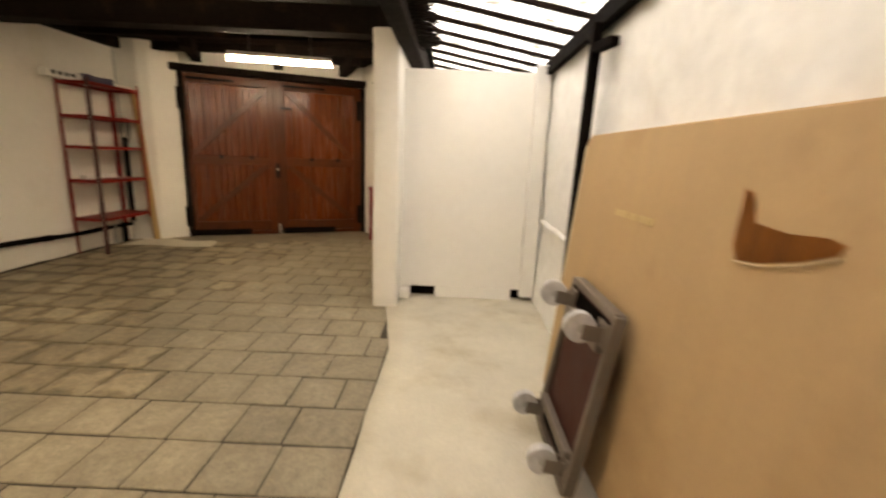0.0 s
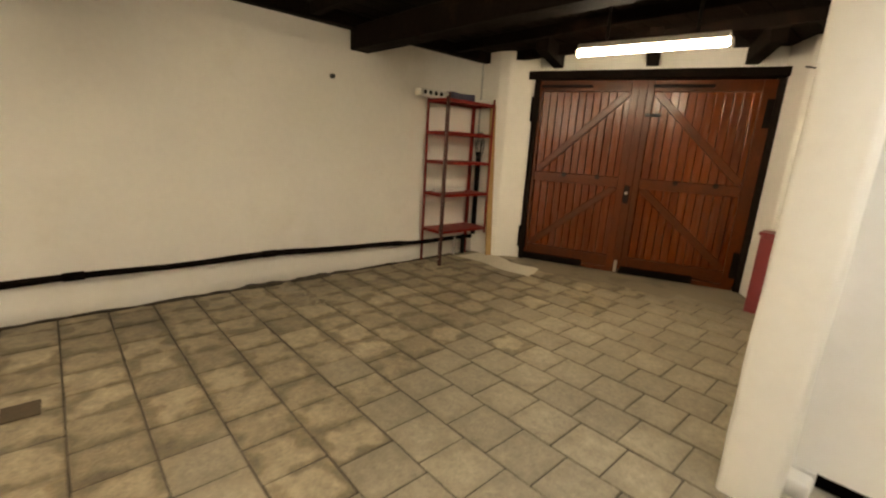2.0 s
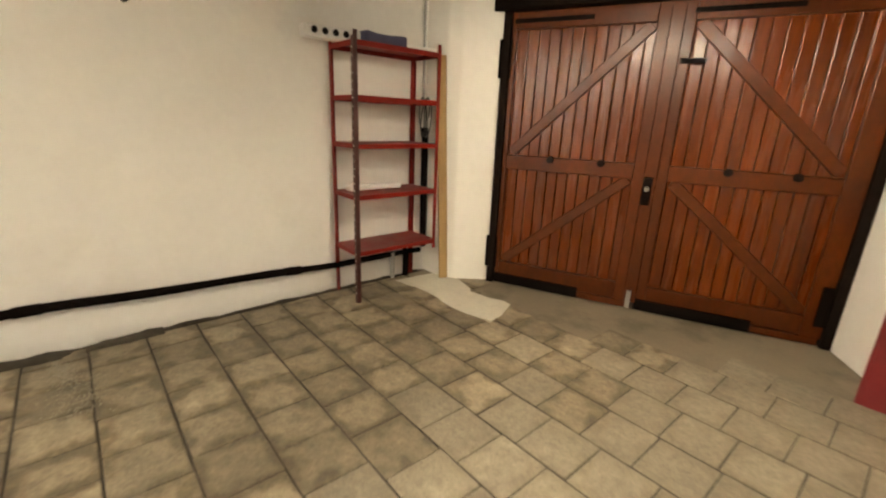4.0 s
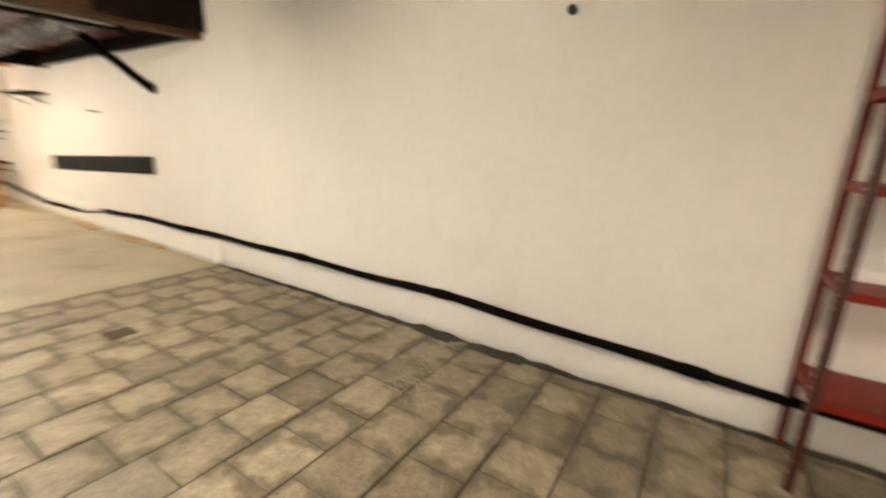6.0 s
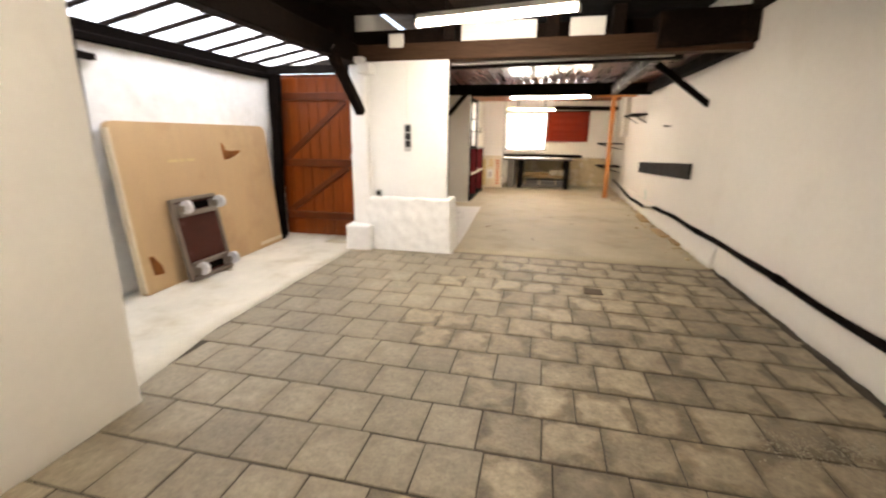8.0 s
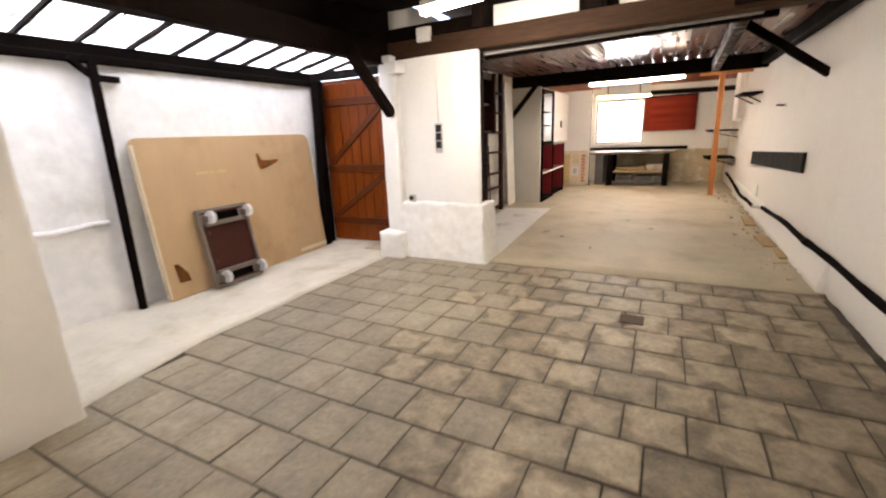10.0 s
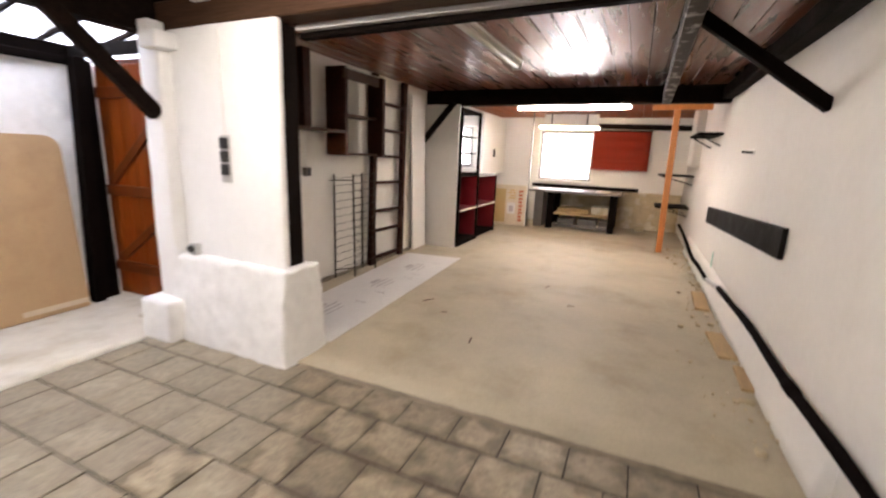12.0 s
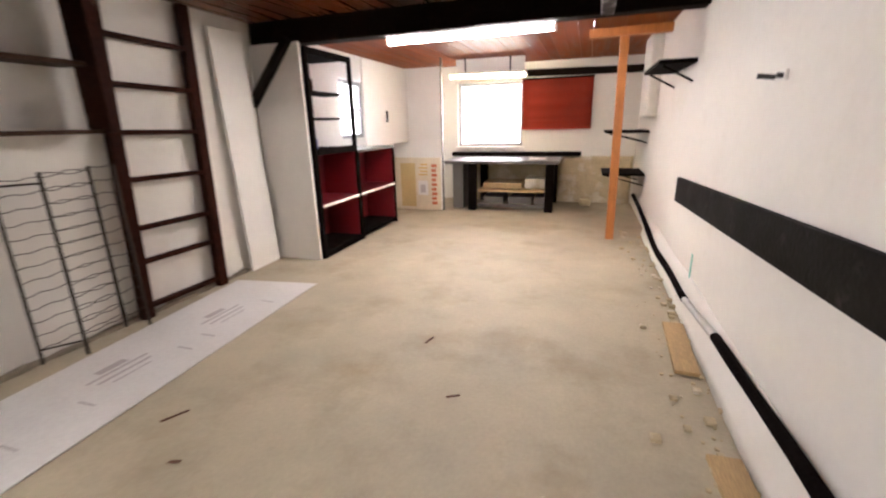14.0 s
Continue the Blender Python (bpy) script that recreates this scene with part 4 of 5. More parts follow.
for z in (0.125, DH - 0.125):
    part("castor_rail", on_dolly(box(-0.04, -0.006, -DWY + 0.03, DWY - 0.03, z - 0.02, z + 0.02, 0.006)), alu, dolly)
    # black strip paints the shaded gap between castor rail and end rail
    part("shadow_gap", on_dolly(box(-0.008, -0.002, -DWY + 0.04, DWY - 0.04, z + (0.03 if z > 0.3 else -0.09), z + (0.09 if z > 0.3 else -0.03), 0.001)), black_paint, dolly, "black strip painted for the shaded gap beside a rail")
for y in (-DWY + 0.05, DWY - 0.05):
    for z in (0.075, DH - 0.075):
        cs = part("castor", on_dolly(box(-0.03, -0.018, y - 0.045, y + 0.045, z - 0.045, z + 0.045, 0.006)), alu, dolly)
        for s in (-0.024, 0.024):
            part("fork", on_dolly(box(-0.10, -0.028, y + s - 0.003, y + s + 0.003, z - 0.028, z + 0.028, 0.002)), alu, cs)
        wb = rod((-0.108, y - 0.018, z + 0.01), (-0.108, y + 0.018, z + 0.01), 0.055, 24)
        part("wheel", on_dolly(wb), wheel_mat, cs, "grey castor wheel", smooth=False)
        part("hub", on_dolly(rod((-0.105, y - 0.02, z + 0.01), (-0.105, y + 0.02, z + 0.01), 0.016, 12)), zinc, cs)

# ---- fixtures on the pier ----
sw = thing("switch_column", (-0.33, -0.945, 1.15), "three black stacked wall switches on a grey plate", "switch")
part("plate", box(-0.40, -0.32, -0.952, -0.938, 1.10, 1.39, 0.004), mat("grey_plate", (0.5, 0.5, 0.48), 0.5, bump=0), sw)
for z in (1.18, 1.26, 1.34):
    part("switch", box(-0.395, -0.34, -0.938, -0.915, z - 0.034, z + 0.034, 0.006), black_plastic, sw)
part("conduit", rod((-0.36, -0.943, 1.39), (-0.36, -0.943, 1.99), 0.007, 8), white_plastic, sw)
so = thing("wall_socket", (0.03, -0.945, 0.60), "small grey surface socket with black cover", "socket")
part("body", box(-0.06, 0.01, -0.95, -0.905, 0.592, 0.672, 0.008), mat("grey_box", (0.42, 0.42, 0.40), 0.5, bump=0), so)
part("cover", rod((-0.025, -0.905, 0.637), (-0.025, -0.885, 0.637), 0.024, 14), black_plastic, so)
so2 = thing("wall_switch", (0.11, -2.19, 1.08), "dark square surface switch on the plastered wall", "switch")
part("body", box(0.075, 0.125, -2.225, -2.155, 1.08, 1.16, 0.006), mat("brown_box", (0.16, 0.13, 0.10), 0.5, bump=0), so2)
part("rocker", box(0.068, 0.076, -2.21, -2.17, 1.09, 1.15, 0.004), black_plastic, so2)
part("conduit", rod((0.11, -2.19, 1.16), (0.11, -2.19, 2.1), 0.006, 8), white_plastic, so2)

# ---- ladder and wall shelving ----
lad = thing("wooden_ladder", (0.05, -3.61, 0.012), "dark stained wooden ladder rack standing against the wall", "ladder")
for y, yt in ((-3.17, -3.28), (-3.85, -3.94)):
    part("stile", bar((0.04, y, 0.012), (0.06, yt, 2.17), 0.085, 0.06, 0.006, up=(1, 0, 0)), ladder_wood, lad)
for z in (0.085, 0.405, 0.64, 0.97, 1.277, 1.576, 1.87):
    part("rung", bar((0.05, -3.20 - 0.05 * z, z + 0.006), (0.05, -3.83 - 0.045 * z, z - 0.006), 0.05, 0.034, 0.006), ladder_wood, lad)
ws = thing("wall_shelf", (0.02, -2.5, 1.3), "dark wooden wall shelves with black uprights, empty", "shelf")
part("board", box(-0.12, 0.115, -2.49, -1.26, 1.49, 1.515, 0.004), brown_timber, ws)
part("board", box(-0.10, 0.115, -3.08, -2.54, 1.28, 1.305, 0.004), brown_timber, ws)
part("board", box(-0.08, 0.115, -3.08, -2.54, 1.655, 1.68, 0.004), brown_timber, ws)
part("board", box(-0.08, 0.115, -3.08, -2.54, 2.04, 2.07, 0.004), ladder_wood, ws)
part("fascia", box(-0.115, -0.085, -3.20, -2.49, 1.99, 2.08, 0.004), brown_timber, ws)
part("upright", box(-0.115, 0.115, -2.54, -2.495, 1.50, 2.10, 0.004), ladder_wood, ws)
part("upright", box(-0.16, 0.03, -3.14, -3.08, 1.285, 2.08, 0.004), ladder_wood, ws)
part("upright", box(-0.12, 0.115, -2.02, -1.93, 1.515, 2.14, 0.004), ladder_wood, ws)
part("end_block", box(-0.115, 0.115, -2.54, -2.495, 1.285, 1.50, 0.004), door_frame_wood, ws, "red-brown wooden end block")
part("edge_strip", box(-0.125, -0.115, -3.2, -2.5, 2.08, 2.09, 0.002), zinc, ws, "bare metal edge strip")
solid("leaning_strip", bar((-0.10, -1.44, 0.016), (0.02, -1.42, 1.28), 0.15, 0.05, 0.006, up=(1, 0, 0)), ladder_wood, "dark red-brown board leaning beside the pier", "board")

# wire panel leaning on the wall
wp = thing("wire_rack", (0.02, -2.75, 0.012), "dark steel wire trellis rack leaning against the wall", "rack")
for x0, y, lean_ in ((0.09, -2.54, 0.03), (-0.03, -2.70, 0.04), (-0.03, -3.10, 0.04), (0.09, -3.03, 0.03)):
    part("upright", rod((x0 - lean_, y, 0.012), (x0, y - 0.03, 1.09), 0.010, 8), steel, wp)
for x0, y0, y1 in ((0.085, -2.54, -3.04), (-0.035, -2.70, -3.11)):
    for k in range(13):
        z = 0.10 + k * 0.079 + (0.03 if x0 < 0 else 0.0)
        q = z / 1.09
        pts = [(x0 - 0.035 * (1 - q), y0 - 0.03 * q + (y1 - y0) * i / 12, z + 0.006 * math.sin(i * 1.9 + k) + 0.012 * (i / 12)) for i in range(13)]
        part("wire", tube(pts, 0.0028, 5), steel, wp)
part("foot_bar", rod((0.055, -2.54, 0.10), (-0.065, -2.70, 0.10), 0.006, 6), steel, wp)
part("top_bar", rod((0.085, -2.50, 1.03), (-0.035, -2.74, 1.03), 0.006, 6), steel, wp)

# printed sheet on the floor
sh = thing("floor_sheet", (-0.42, -2.65, 0.014), "pale printed insulation sheet lying along the floor", "sheet")
sbm = prism([(-0.90, -1.24), (-0.755, -4.06), (-0.03, -3.96), (-0.13, -2.6), (-0.20, -1.5), (-0.22, -1.25)], 0.017, 0.021)
part("sheet", sbm, film, sh)
for yc in (-1.75, -2.62, -3.35):
    for k, (w, hgt) in enumerate(((0.16, 0.05), (0.34, 0.018), (0.30, 0.018), (0.22, 0.012))):
        x = -0.38 - k * 0.055
        part("print", box(x - hgt / 2, x + hgt / 2, yc - w / 2, yc + w / 2, 0.0212, 0.0222), ink, sh, "faint grey print bar")
    for dy in (-0.28, 0.28):
        part("print", box(-0.66, -0.55, yc + dy - 0.006, yc + dy + 0.006, 0.0212, 0.0222), ink, sh, "faint grey print line")

# ---- east side: white panel, black shelf, red cupboards, white cupboard ----
solid("cream_board", box(-0.41, 0.11, -4.68, -4.65, 0.012, 2.0, 0.004), white_board, "cream painted board closing the end of the shelf", "panel")
solid("loose_board", bar((0.035, -4.40, 0.014), (0.085, -4.36, 2.08), 0.38, 0.022, 0.003, up=(1, 0, 0)), white_board, "white board leaning in the corner", "board")
us = thing("black_shelf", (-0.30, -5.0, 0.012), "black framed shelf unit with dark red lower boxes", "shelf")
FX = -0.44
SY0, SY1, SY2 = -4.70, -5.50, -6.47      # ends of the black shelf and the red cupboard
part("side", box(FX, 0.02, SY0 - 0.042, SY0, 0.012, 1.97, 0.003), black_paint, us)
part("fascia", box(FX - 0.004, FX + 0.02, SY1 + 0.038, SY0 - 0.044, 1.02, 1.085, 0.003), black_paint, us, "black front rail")
part("top_rail", box(FX - 0.004, FX + 0.02, SY1 + 0.038, SY0 - 0.044, 1.91, 1.935, 0.003), black_paint, us, "black front rail")
part("side", box(FX, 0.02, SY1, SY1 + 0.036, 0.012, 1.06, 0.003), black_paint, us)
part("post", box(FX, FX + 0.04, SY1, SY1 + 0.036, 1.06, 1.97, 0.003), black_paint, us)
for z in (0.06, 1.05, 1.95):
    part("board", box(FX, 0.02, SY1 + 0.038, SY0 - 0.044, z - 0.02, z + 0.02, 0.003), black_paint, us)
part("middle_board", box(FX + 0.004, 0.02, SY1 + 0.038, SY0 - 0.044, 0.52, 0.55, 0.003), red_board, us, "dark red middle board")
part("edge_strip", box(FX - 0.002, FX + 0.004, SY1 + 0.038, SY0 - 0.044, 0.52, 0.55, 0.001), white_board, us, "white edge strip")
for z in (1.36, 1.60):
    part("shelf_board", box(FX + 0.06, -0.1, SY1 + 0.038, SY0 - 0.044, z - 0.01, z + 0.01, 0.003), black_paint, us)
part("back", box(-0.02, -0.005, SY1 + 0.038, SY0 - 0.044, 0.08, 1.03), red_board, us, "dark red back board")
for y in (SY0 - 0.049, SY1 + 0.043):
    part("lining", box(FX + 0.02, -0.03, y - 0.006, y + 0.006, 0.08, 1.03), red_board, us, "dark red side lining")
part("plinth", box(FX + 0.005, FX + 0.03, SY1 + 0.038, SY0 - 0.044, 0.012, 0.05), black_paint, us)
solid("bottle", rod((-0.2, -4.85, 1.62), (-0.2, -4.85, 1.80), 0.035, 14), white_plastic, "pale plastic bottle on the black shelf", "bottle", smooth=True)
solid("tin", rod((-0.22, -5.0, 1.07), (-0.22, -5.0, 1.17), 0.05, 16), mat("blue_tin", (0.10, 0.14, 0.32), 0.4, bump=0), "small blue tin on the black shelf", "tin", smooth=True)
solid("jar", rod((-0.3, -4.90, 1.61), (-0.3, -4.90, 1.72), 0.045, 16), ladder_wood, "dark jar on the black shelf", "jar", smooth=True)
lc = thing("red_cupboard", (-0.25, -5.9, 0.012), "open low cupboard with dark red inside and black front frame", "cupboard")
for y in (SY1 - 0.017, SY2 + 0.015):
    part("side", box(FX, 0.02, y - 0.015, y + 0.015, 0.012, 1.0, 0.003), black_paint, lc)
part("top", box(FX - 0.005, 0.02, SY2 - 0.004, SY1 - 0.002, 1.0, 1.03, 0.003), worktop, lc, "grey top board")
part("bottom", box(FX, 0.02, SY2 + 0.03, SY1 - 0.032, 0.04, 0.08, 0.003), black_paint, lc)
part("shelf_board", box(FX + 0.004, 0.02, SY2 + 0.03, SY1 - 0.032, 0.52, 0.55, 0.003), red_board, lc)
part("edge_strip", box(FX - 0.002, FX + 0.004, SY2 + 0.03, SY1 - 0.032, 0.52, 0.55, 0.001), white_board, lc, "white edge strip")
part("back", box(-0.02, -0.005, SY2 + 0.03, SY1 - 0.032, 0.08, 1.0), red_board, lc, "dark red back board")
for y in (SY1 - 0.038, SY2 + 0.036):
    part("lining", box(FX + 0.02, -0.03, y - 0.005, y + 0.005, 0.08, 1.0), red_board, lc, "dark red side lining")
wc = thing("white_cupboard", (-0.30, -6.9, 1.04), "white painted cupboard with a dark bow handle", "cupboard")
part("door", box(-0.33, -0.31, -7.28, -5.95, 1.04, 2.02, 0.004), white_board, wc)
part("body", box(-0.31, 0.12, -7.28, -6.96, 1.04, 2.02, 0.003), white_board, wc)
part("handle", box(-0.36, -0.33, -6.53, -6.515, 1.32, 1.46, 0.004), black_plastic, wc, "dark bow handle")
ep = thing("white_partition", (-0.45, -7.32, 0.012), "white boarded partition beside the workbench", "partition", kind="structure")
part("panel", box(-0.83, 0.12, -7.36, -7.32, 0.012, 2.05, 0.003), white_board, ep)
part("edge", box(-0.838, -0.82, -7.365, -7.315, 0.012, 2.17, 0.003), worktop, ep, "grey edge strip")
part("trim", box(-0.82, -0.14, -7.318, -7.31, 1.84, 1.88, 0.002), white_board, ep)
sgn = thing("printed_carton_sheet", (-0.5, -7.29, 0.012), "pale carton sheet with ochre and red print standing on the floor", "carton sheet")
part("sheet", box(-0.80, 0.02, -7.312, -7.295, 0.012, 0.80, 0.003), mat("cream_carton", (0.66, 0.57, 0.42), 0.7, bump=0.05), sgn)
part("print", box(-0.40, -0.16, -7.2952, -7.2925, 0.06, 0.72), tape_mat, sgn, "tan printed panel")
part("print", box(-0.60, -0.44, -7.2952, -7.2925, 0.24, 0.46), film, sgn, "pale picture field")
part("print", box(-0.56, -0.48, -7.2922, -7.290, 0.28, 0.40), ink, sgn, "grey picture blot")
for k in range(9):
    part("print", box(-0.745 + 0.012 * (k % 2), -0.66, -7.2952, -7.2925, 0.10 + 0.07 * k, 0.145 + 0.07 * k), red_ink, sgn, "red lettering bar")
for k in range(4):
    part("print", box(-0.60, -0.45 - 0.03 * (k % 2), -7.2952, -7.2925, 0.54 + 0.05 * k, 0.56 + 0.05 * k), yellow_ink, sgn, "ochre lettering bar")

# ---- windows ----


def window(name, x0, x1, y, z0, z1, label, depth=0.06, axis="y", bars=False, mullion=True):
    t = thing(name, ((x0 + x1) / 2, y, z0) if axis == "y" else (y, (x0 + x1) / 2, z0), label, "window", kind="structure")

    def b(a0, a1, c0, c1, d0=-depth / 2, d1=depth / 2, bev=0.005):
        return box(a0, a1, y + d0, y + d1, c0, c1, bev) if axis == "y" else box(y + d0, y + d1, a0, a1, c0, c1, bev)
    f = 0.05
    for a0, a1, c0, c1 in ((x0, x0 + f, z0, z1), (x1 - f, x1, z0, z1), (x0 + f, x1 - f, z0, z0 + f), (x0 + f, x1 - f, z1 - f, z1)):
        part("window_frame", b(a0, a1, c0, c1), frame_grey, t)
    if bars:
        part("glazing_bar", b((x0 + x1) / 2 - 0.012, (x0 + x1) / 2 + 0.012, z0 + f, z1 - f, -0.02, 0.02), white_board, t)
        part("glazing_bar", b(x0 + f, x1 - f, (z0 + z1) / 2 - 0.012, (z0 + z1) / 2 + 0.012, -0.021, 0.021), white_board, t)
    p = part("pane", b(x0 + f, x1 - f, z0 + f, z1 - f, -0.004, 0.004, 0.0), glass, t)
    p.visible_shadow = False
    return t


window("window_1", W1[0], W1[1], BY - 0.10, W1[2], W1[3], "white framed window with bright daylight behind it")
window("window_2", W2[0], W2[1], 0.24, W2[2], W2[3], "small barred side window with bright daylight", axis="x", bars=True)
solid("window_sill", box(W1[0] - 0.04, W1[1] + 0.04, BY - 0.10, BY + 0.05, W1[2] - 0.03, W1[2] - 0.002, 0.006), white_board, "white window sill", "sill", kind="structure")
solid("backdrop", box(-3.4, 0.4, BY - 0.9, BY - 0.85, 0.0, 2.9), day, "bright overcast daylight outside the window", "backdrop", kind="structure")
solid("backdrop", box(0.85, 0.9, -8.6, -5.4, 0.5, 2.25), day, "bright overcast daylight outside the side window", "backdrop", kind="structure")
bl = thing("roman_blind", (-2.39, BY + 0.06, 1.2), "closed dark red fabric blind on the end wall", "blind")
fold = bmesh.new()
prev = None
for k in range(33):
    z = 1.90 - 0.73 * k / 32
    yo = BY + 0.035 + 0.012 * (0.5 + 0.5 * math.cos(k * math.pi / 4)) + (0.02 if k > 26 else 0)
    row = [fold.verts.new((-1.84 - 1.05 * i / 8, yo + 0.003 * noise.noise(Vector((i, k, 0))), z)) for i in range(9)]
    if prev:
        for i in range(8):
            fold.faces.new((prev[i], prev[i + 1], row[i + 1], row[i]))
    prev = row
bmesh.ops.solidify(fold, geom=fold.faces[:], thickness=0.006)
bmesh.ops.recalc_face_normals(fold, faces=fold.faces[:])
part("cloth", fold, red_cloth, bl, smooth=True)
part("head_rail", box(-2.90, -1.83, BY + 0.0, BY + 0.05, 1.90, 1.93, 0.005), dark_timber, bl)
part("hem_bar", box(-2.89, -1.84, BY + 0.03, BY + 0.075, 1.155, 1.185, 0.006), red_cloth, bl)

# ---- workbench ----
wb_ = thing("workbench", (-1.85, -7.75, 0.012), "old grey topped workbench with black legs and a lower shelf", "workbench")
part("top", box(-2.50, -0.83, -8.38, -7.40, 0.70, 0.748, 0.006), worktop, wb_)
part("back_board", box(-2.78, -0.69, -8.36, -8.28, 0.748, 0.815, 0.006), black_paint, wb_, "black back ledge")
for x in (-1.25, -2.38):
    part("leg", box(x - 0.06, x + 0.06, -7.52, -7.40, 0.012, 0.70, 0.008), black_paint, wb_)
    part("leg", box(x - 0.06, x + 0.06, -8.34, -8.22, 0.012, 0.70, 0.008), black_paint, wb_)
part("side_board", box(-1.10, -0.93, -8.2, -7.50, 0.012, 0.70, 0.006), worktop, wb_)
part("lower_shelf", box(-2.36, -1.32, -8.3, -7.50, 0.28, 0.31, 0.005), pale_wood, wb_, "pale wooden lower shelf")
part("rail", box(-2.36, -1.32, -7.54, -7.50, 0.05, 0.10, 0.005), worktop, wb_)
for x, w in ((-1.40, 0.3), (-1.78, 0.34), (-2.16, 0.22)):
    part("drawer_block", box(x - w, x, -8.0, -7.56, 0.10, 0.20, 0.006), worktop, wb_)
solid("crate", box(-2.34, -2.0, -8.1, -7.7, 0.312, 0.46, 0.01), old_wall, "low tan box on the workbench shelf", "box")
solid("board_stack", box(-1.95, -1.36, -8.2, -7.7, 0.312, 0.39, 0.008), pale_wood, "stack of pale boards on the workbench shelf", "boards")
solid("bench_box", box(-2.30, -2.05, -7.9, -7.6, 0.749, 0.758, 0.002), white_board, "flat white sheet on the workbench", "sheet")
solid("stone_lump", rough_box(-2.95, -2.80, -8.2, -8.05, 0.012, 0.11, 0.04, 0.02, 8, 0, 0.02), old_wall, "small pale stone on the floor", "stone", smooth=True)

# ---- west side of the back room ----
solid("wooden_post", bar((-3.15, -6.14, 0.012), (-3.13, -6.14, 2.07), 0.085, 0.085, 0.006, up=(1, 0, 0)), post_wood, "square orange-stained wooden post", "post", kind="structure")
ds = thing("wall_board", (WX + 0.015, -3.5, 0.8), "long dark grey board fixed to the long wall", "board")
wbm = prism([(0, 0), (0.028, 0), (0.028, 1), (0, 1)], 0, 1)
for v in wbm.verts:
    y = -4.93 if v.co.y < 0.5 else -2.08
    lo, hi = ((0.662, 0.846), (0.793, 0.982))[0 if v.co.y < 0.5 else 1]
    v.co = Vector((WX + 0.004 + v.co.x, y, lo if v.co.z < 0.5 else hi))
bevelled(wbm, 0.004)
part("board", wbm, slate, ds)


def bracket_shelf(y0, y1, z, depth, label, x=WX):
    t = thing("bracket_shelf", (x + depth / 2, (y0 + y1) / 2, z - 0.1), label, "shelf", group="black wall shelves")
    part("board", box(x + 0.004, x + depth, y0, y1, z, z + 0.03, 0.004), black_paint, t)
    for y in (y0 + 0.08, y1 - 0.08):
        part("bracket", bar((x + 0.01, y, z - 0.12), (x + depth - 0.04, y, z - 0.004), 0.022, 0.015, 0.002), black_paint, t)
    return t


bracket_shelf(-5.75, -4.86, 1.665, 0.26, "black bracket shelf on the long wall")
bracket_shelf(-7.7, -7.0, 1.12, 0.50, "black corner shelf on the long wall")
bracket_shelf(-7.7, -7.0, 0.60, 0.50, "black lower corner shelf on the long wall")
hook = thing("wall_hook", (WX, -3.31, 1.43), "small dark hook on a pale mounting plate", "hook")
part("plate", box(WX + 0.0, WX + 0.014, -3.38, -3.27, 1.42, 1.462, 0.004), white_plastic, hook)
part("peg", rod((WX + 0.012, -3.37, 1.44), (WX + 0.075, -3.37, 1.447), 0.010, 10), black_plastic, hook)
part("peg", rod((WX + 0.012, -3.29, 1.44), (WX + 0.035, -3.29, 1.442), 0.010, 10), black_plastic, hook)
for x0, y0, x1, y1, w in ((-3.41, -3.40, -3.44, -4.00, 0.12), (-3.44, -2.32, -3.42, -2.80, 0.12), (-3.49, -1.87, -3.50, -2.20, 0.11)):
    solid("floor_plank", bar((x0, y0, 0.024), (x1, y1, 0.024), w, 0.022, 0.003), pale_wood, "short pale wooden plank lying by the wall", "plank", group="floor planks")
deb = bmesh.new()
for i in range(280):
    x, y = WX + abs(random.gauss(0.04, 0.16)), random.uniform(-6.5, -1.2)
    s = random.choice((0.004, 0.006, 0.009, 0.018)) * random.uniform(0.7, 1.3)
    box(x - s, x + s, y - s, y + s, 0.010, 0.012 + s, s * 0.3, deb, None)
tagged(solid("plaster_crumbs", deb, old_wall, "plaster crumbs along the foot of the wall", "debris"), kind="stuff")
plinth = rough_box(WX - 0.02, WX + 0.02, -6.4, -0.96, 0.0, 0.26, 0.06, 0.008, 2.2, 0.003)
for v in plinth.verts:
    if v.co.x > WX:
        v.co.x += 0.045 - 0.21 * v.co.z
solid("wall_plinth", plinth, plaster, "white plastered battered foot of the long wall", "wall", kind="structure", smooth=True)
# rough dirty mortar; its dark tone also stands for the shadow under the wall
foot = rough_box(0.06, 0.14, -4.2, -1.22, 0.0, 0.03, 0.05, 0.022, 6, 0.008)
solid("wall_foot_gap", foot, apron_cement, "crumbled dirty mortar at the ladder wall foot, dark also for the shadow gap", "mortar", kind="structure", smooth=True)
sc = bmesh.new()
for x, y, l, a in ((-1.35, -2.18, 0.05, 20), (-1.10, -2.40, 0.12, 60), (-1.75, -1.75, 0.10, 100), (-2.30, -2.9, 0.07, 30), (-2.0, -3.4, 0.09, 75)):
    box(-l / 2, l / 2, -0.007, 0.007, 0.011, 0.015, 0.002, sc, Matrix.Translation((x, y, 0.003)) @ pose(0, 0, 0, 0, 0, a))
tagged(solid("floor_splinters", sc, door_frame_wood, "dark splinters and spots on the concrete", "debris"), kind="stuff")
rc = thing("red_cabinet", (-0.32, 5.04, 0.0), "low dark red cabinet beside the garage doors", "cabinet")
part("body", box(-0.55, -0.1, 4.95, 5.15, 0.0, 0.73, 0.006), red_board, rc)
part("top", box(-0.565, -0.09, 4.935, 5.16, 0.73, 0.76, 0.006), red_board, rc)
part("door", box(-0.535, -0.115, 4.932, 4.95, 0.05, 0.71, 0.004), red_board, rc)
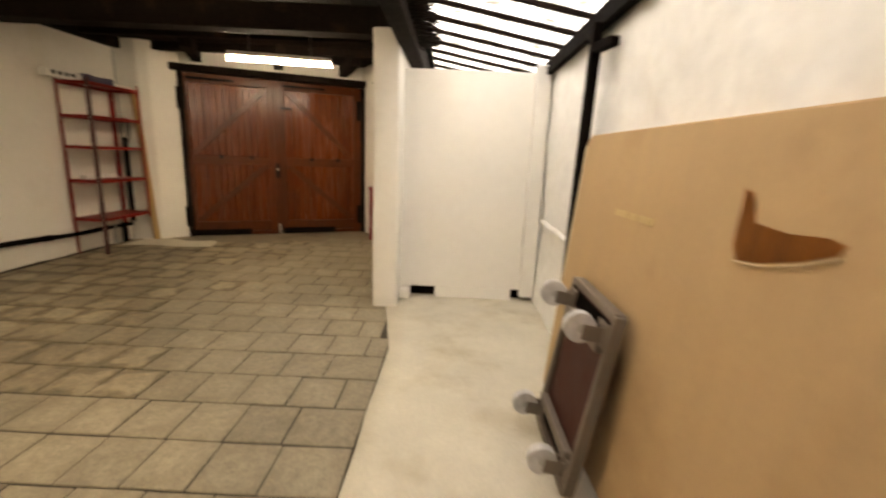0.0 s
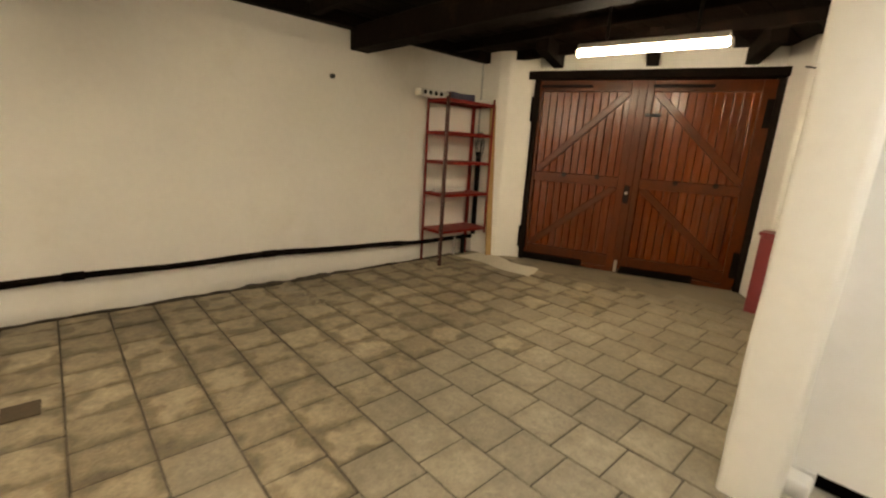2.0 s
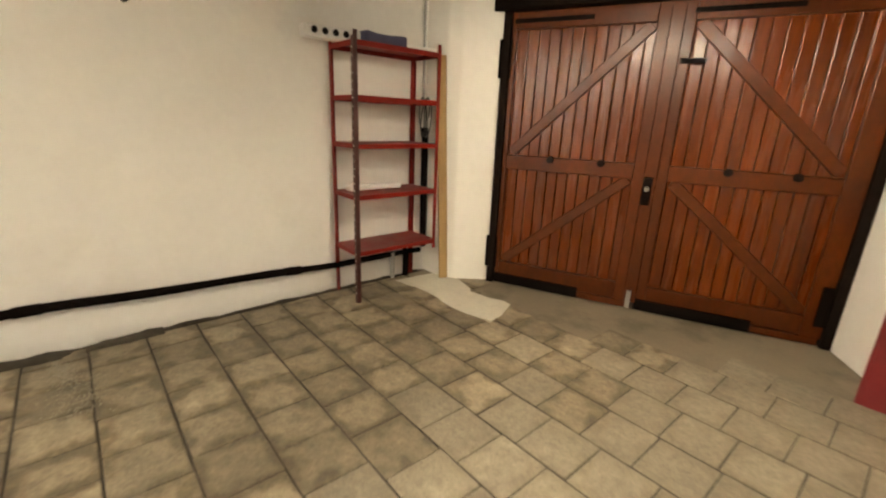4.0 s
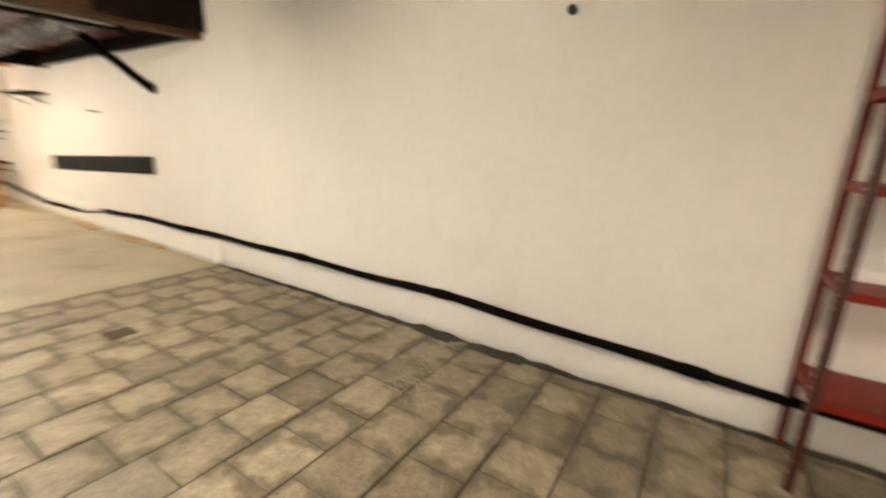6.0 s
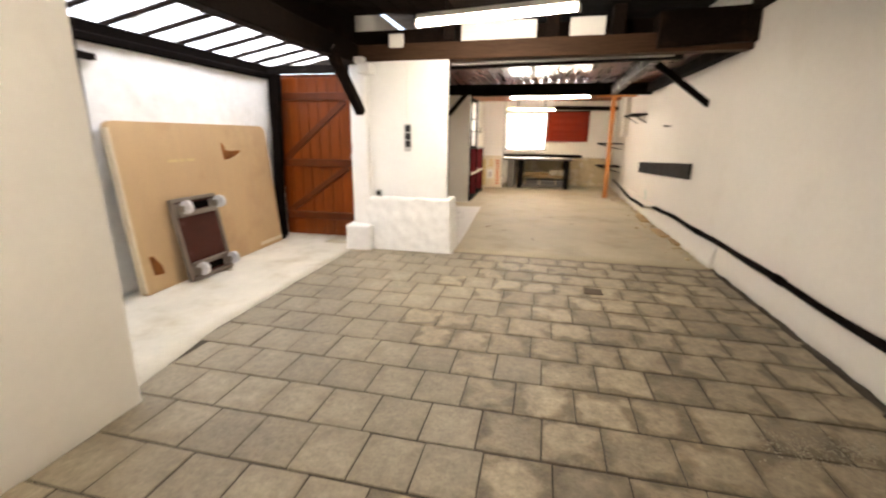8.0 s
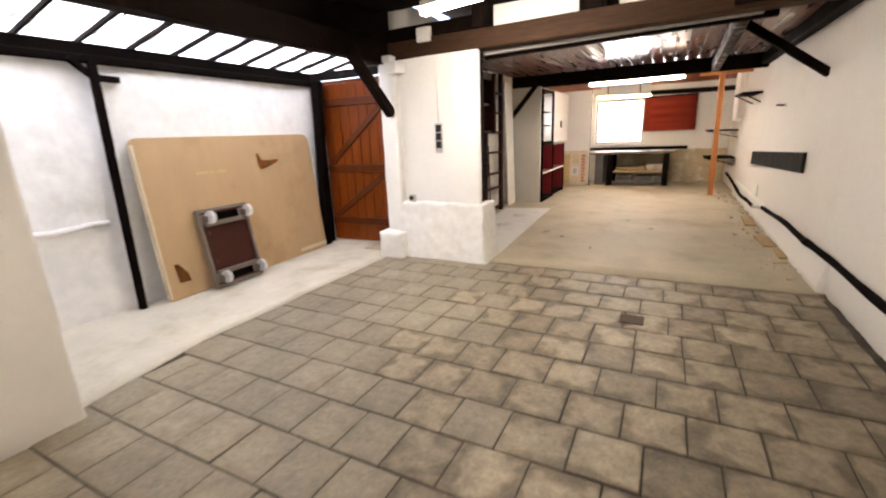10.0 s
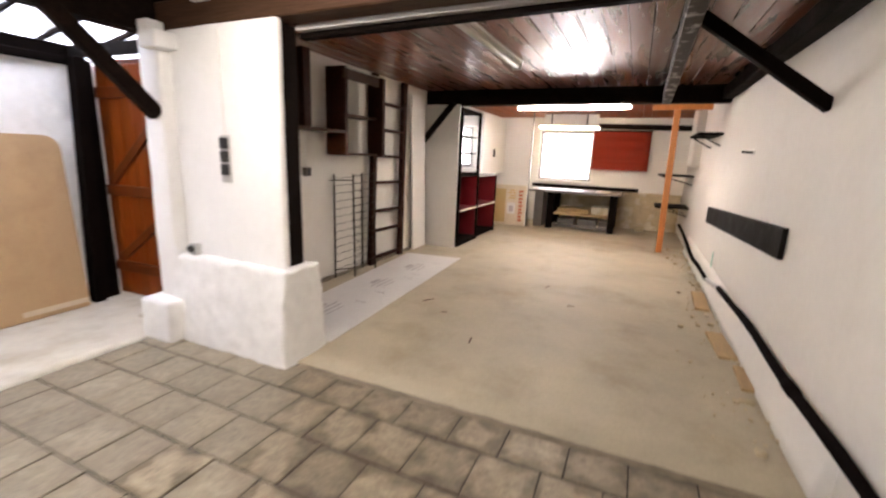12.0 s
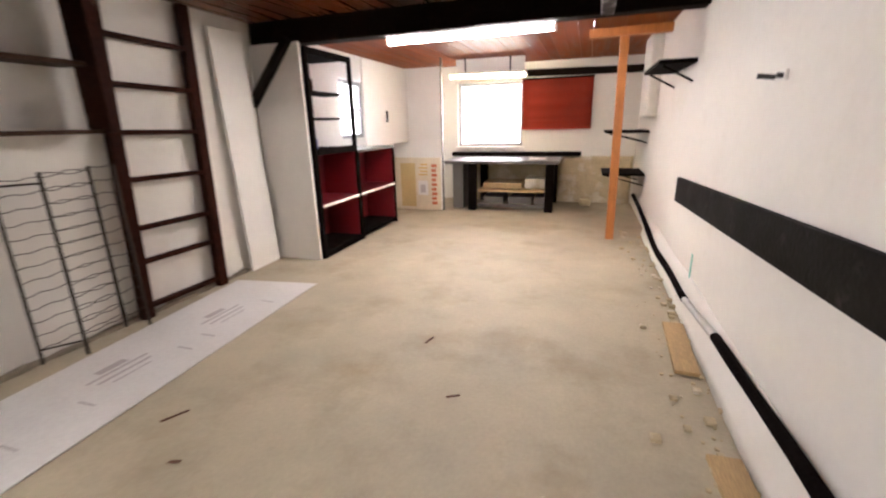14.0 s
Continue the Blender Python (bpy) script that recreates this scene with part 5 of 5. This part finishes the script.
solid("wall_cable", tube([gpt(GW + 0.20, 0.50, 0.55), gpt(GW + 0.22, 0.51, 1.2), gpt(GW + 0.26, 0.52, 1.9), gpt(GW + 0.27, 0.50, 2.15), gpt(GW + 0.05, 0.46, 2.2)], 0.008, 6), black_plastic, "black cable hanging down the reveal", "cable")

rng0 = random.Random(3)
pale_tile = mat("pale_plaster_dust", (0.38, 0.34, 0.26), 0.9, var=0.2, bump=0)
wr = rough_box(WX - 0.01, WX + 0.05, -0.93, 4.3, -0.02, 0.008, 0.05, 0.016, 6, 0.008)
solid("wall_foot_grime", wr, cement, "crumbling dark mortar along the foot of the long wall", "mortar", kind="structure", smooth=True)
bite = rough_box(WX - 0.02, WX + 0.09, 1.45, 2.25, -0.03, 0.012, 0.04, 0.03, 6, 0.01)
solid("wall_bite", bite, cement, "broken dark plaster at the foot of the wall", "damage", kind="structure", smooth=True)

edge = rough_box(WX + 0.02, -0.92, -0.955, -0.89, -0.03, 0.004, 0.04, 0.008, 9, 0.004)
solid("concrete_edge", edge, apron_cement, "ragged mortar edge where tiles meet the concrete", "mortar", kind="structure", smooth=True)

dust = bmesh.new()
for i in range(520):
    k = rng0.random()
    x, y = -3.46 + 0.62 * k + rng0.gauss(0, 0.015 + 0.05 * k), 1.72 + 0.12 * k + rng0.gauss(0, 0.012 + 0.06 * k)
    q_ = rng0.uniform(0.001, 0.0032)
    box(x - q_, x + q_, y - q_, y + q_, 0.002, 0.0055 + rng0.uniform(0, 0.001), 0.0, dust)
tagged(solid("plaster_dust", dust, pale_tile, "pale plaster dust scattered on the tiles", "dust"), kind="stuff")

# ---- floor tiles ----
tile_mesh = {}


def tile_data(w, d, kind):
    key = (w, d, kind)
    if key not in tile_mesh:
        bm = bmesh.new()
        r = 0.006
        rings = []
        for inset, z in ((0.0, -0.03), (0.0, -0.003), (0.003, 0.0), (0.05, 0.0015)):
            ring = []
            a, b2 = w / 2 - inset, d / 2 - inset
            for cx, cy, s in ((a, b2, 0), (-a, b2, 90), (-a, -b2, 180), (a, -b2, 270)):
                for ang in (0, 45, 90):
                    rr = r * 0.9
                    an = radians(s + ang)
                    ring.append(bm.verts.new((cx - math.copysign(rr, cx) + rr * math.cos(an), cy - math.copysign(rr, cy) + rr * math.sin(an), z)))
            rings.append(ring)
        for q0, q1 in zip(rings, rings[1:]):
            for i in range(12):
                bm.faces.new((q0[i], q0[(i + 1) % 12], q1[(i + 1) % 12], q1[i]))
        bm.faces.new(rings[-1])
        me = bpy.data.meshes.new("tile")
        bm.normal_update()
        bm.to_mesh(me)
        bm.free()
        me.materials.append(worn_tile if kind else stone_tile)
        tile_mesh[key] = me
    return tile_mesh[key]


floor_ob = bpy.data.objects["floor"]
F0 = WORLD[floor_ob].inverted()
rng = random.Random(7)
ROW = 0.281
FIRST = (0.0, 0.09, -0.03, 0.06, -0.05, -0.07, 0.085, -0.06, 0.117, 0.01, 0.155, 0.107)     # first joint of each row, from the screed
row, y = 0, -0.943
while y < 5.2:
    x = 0.245 if y < 1.4 else 0.17
    w = x - FIRST[row % 12] if x - FIRST[row % 12] > 0.07 else x - FIRST[row % 12] + 0.25
    while x > WX + 0.04:
        w = min(w, x - WX - 0.02)
        y0 = max(y, -0.90 + 0.02 * noise.noise(Vector((x * 3, 0, 0))))
        cx, cy, d = x - w / 2, (y0 + y + ROW) / 2, y + ROW - y0
        near_door = (Vector((cx, cy, 0)) - G0).dot(N) - 0.72
        if w > 0.06 and near_door > (-0.12 if cx > -2.9 else -0.6) and not (cx > 0.06 and cy > 2.2):
            kind = 1 if cx < (-1.15 if cy < 1.4 else -1.7) + rng.uniform(-0.5, 0.5) + 0.4 * noise.noise(Vector((cx, cy * 0.8, 3))) else 0
            t = new("tile", tile_data(round(w - rng.choice((0.006, 0.008) if kind == 0 else (0.005, 0.008)), 3), round(d - rng.choice((0.008, 0.011) if kind == 0 else (0.008, 0.012)), 3), kind))
            t.parent = floor_ob
            t.matrix_basis = F0 @ pose(cx, cy, 0.001 + rng.uniform(-0.002, 0.002), rng.uniform(-0.35, 0.35), rng.uniform(-0.35, 0.35), rng.uniform(-0.7, 0.7))
        x -= w
        w = rng.choice((0.245, 0.25, 0.26) if x > -1.6 else (0.255, 0.27, 0.275, 0.29))
    y += ROW
    row += 1
drain_iron = mat("brown_iron", (0.075, 0.055, 0.036), 0.7, var=0.3, scale=12, fine=60, bump=0.3, spec=0.2)
dr = thing("floor_drain", (-2.30, 0.03, 0.0), "dark round-cornered drain cover in the tiles", "drain cover")
part("cover", box(-2.38, -2.23, -0.045, 0.10, 0.0, 0.008, 0.004), drain_iron, dr)
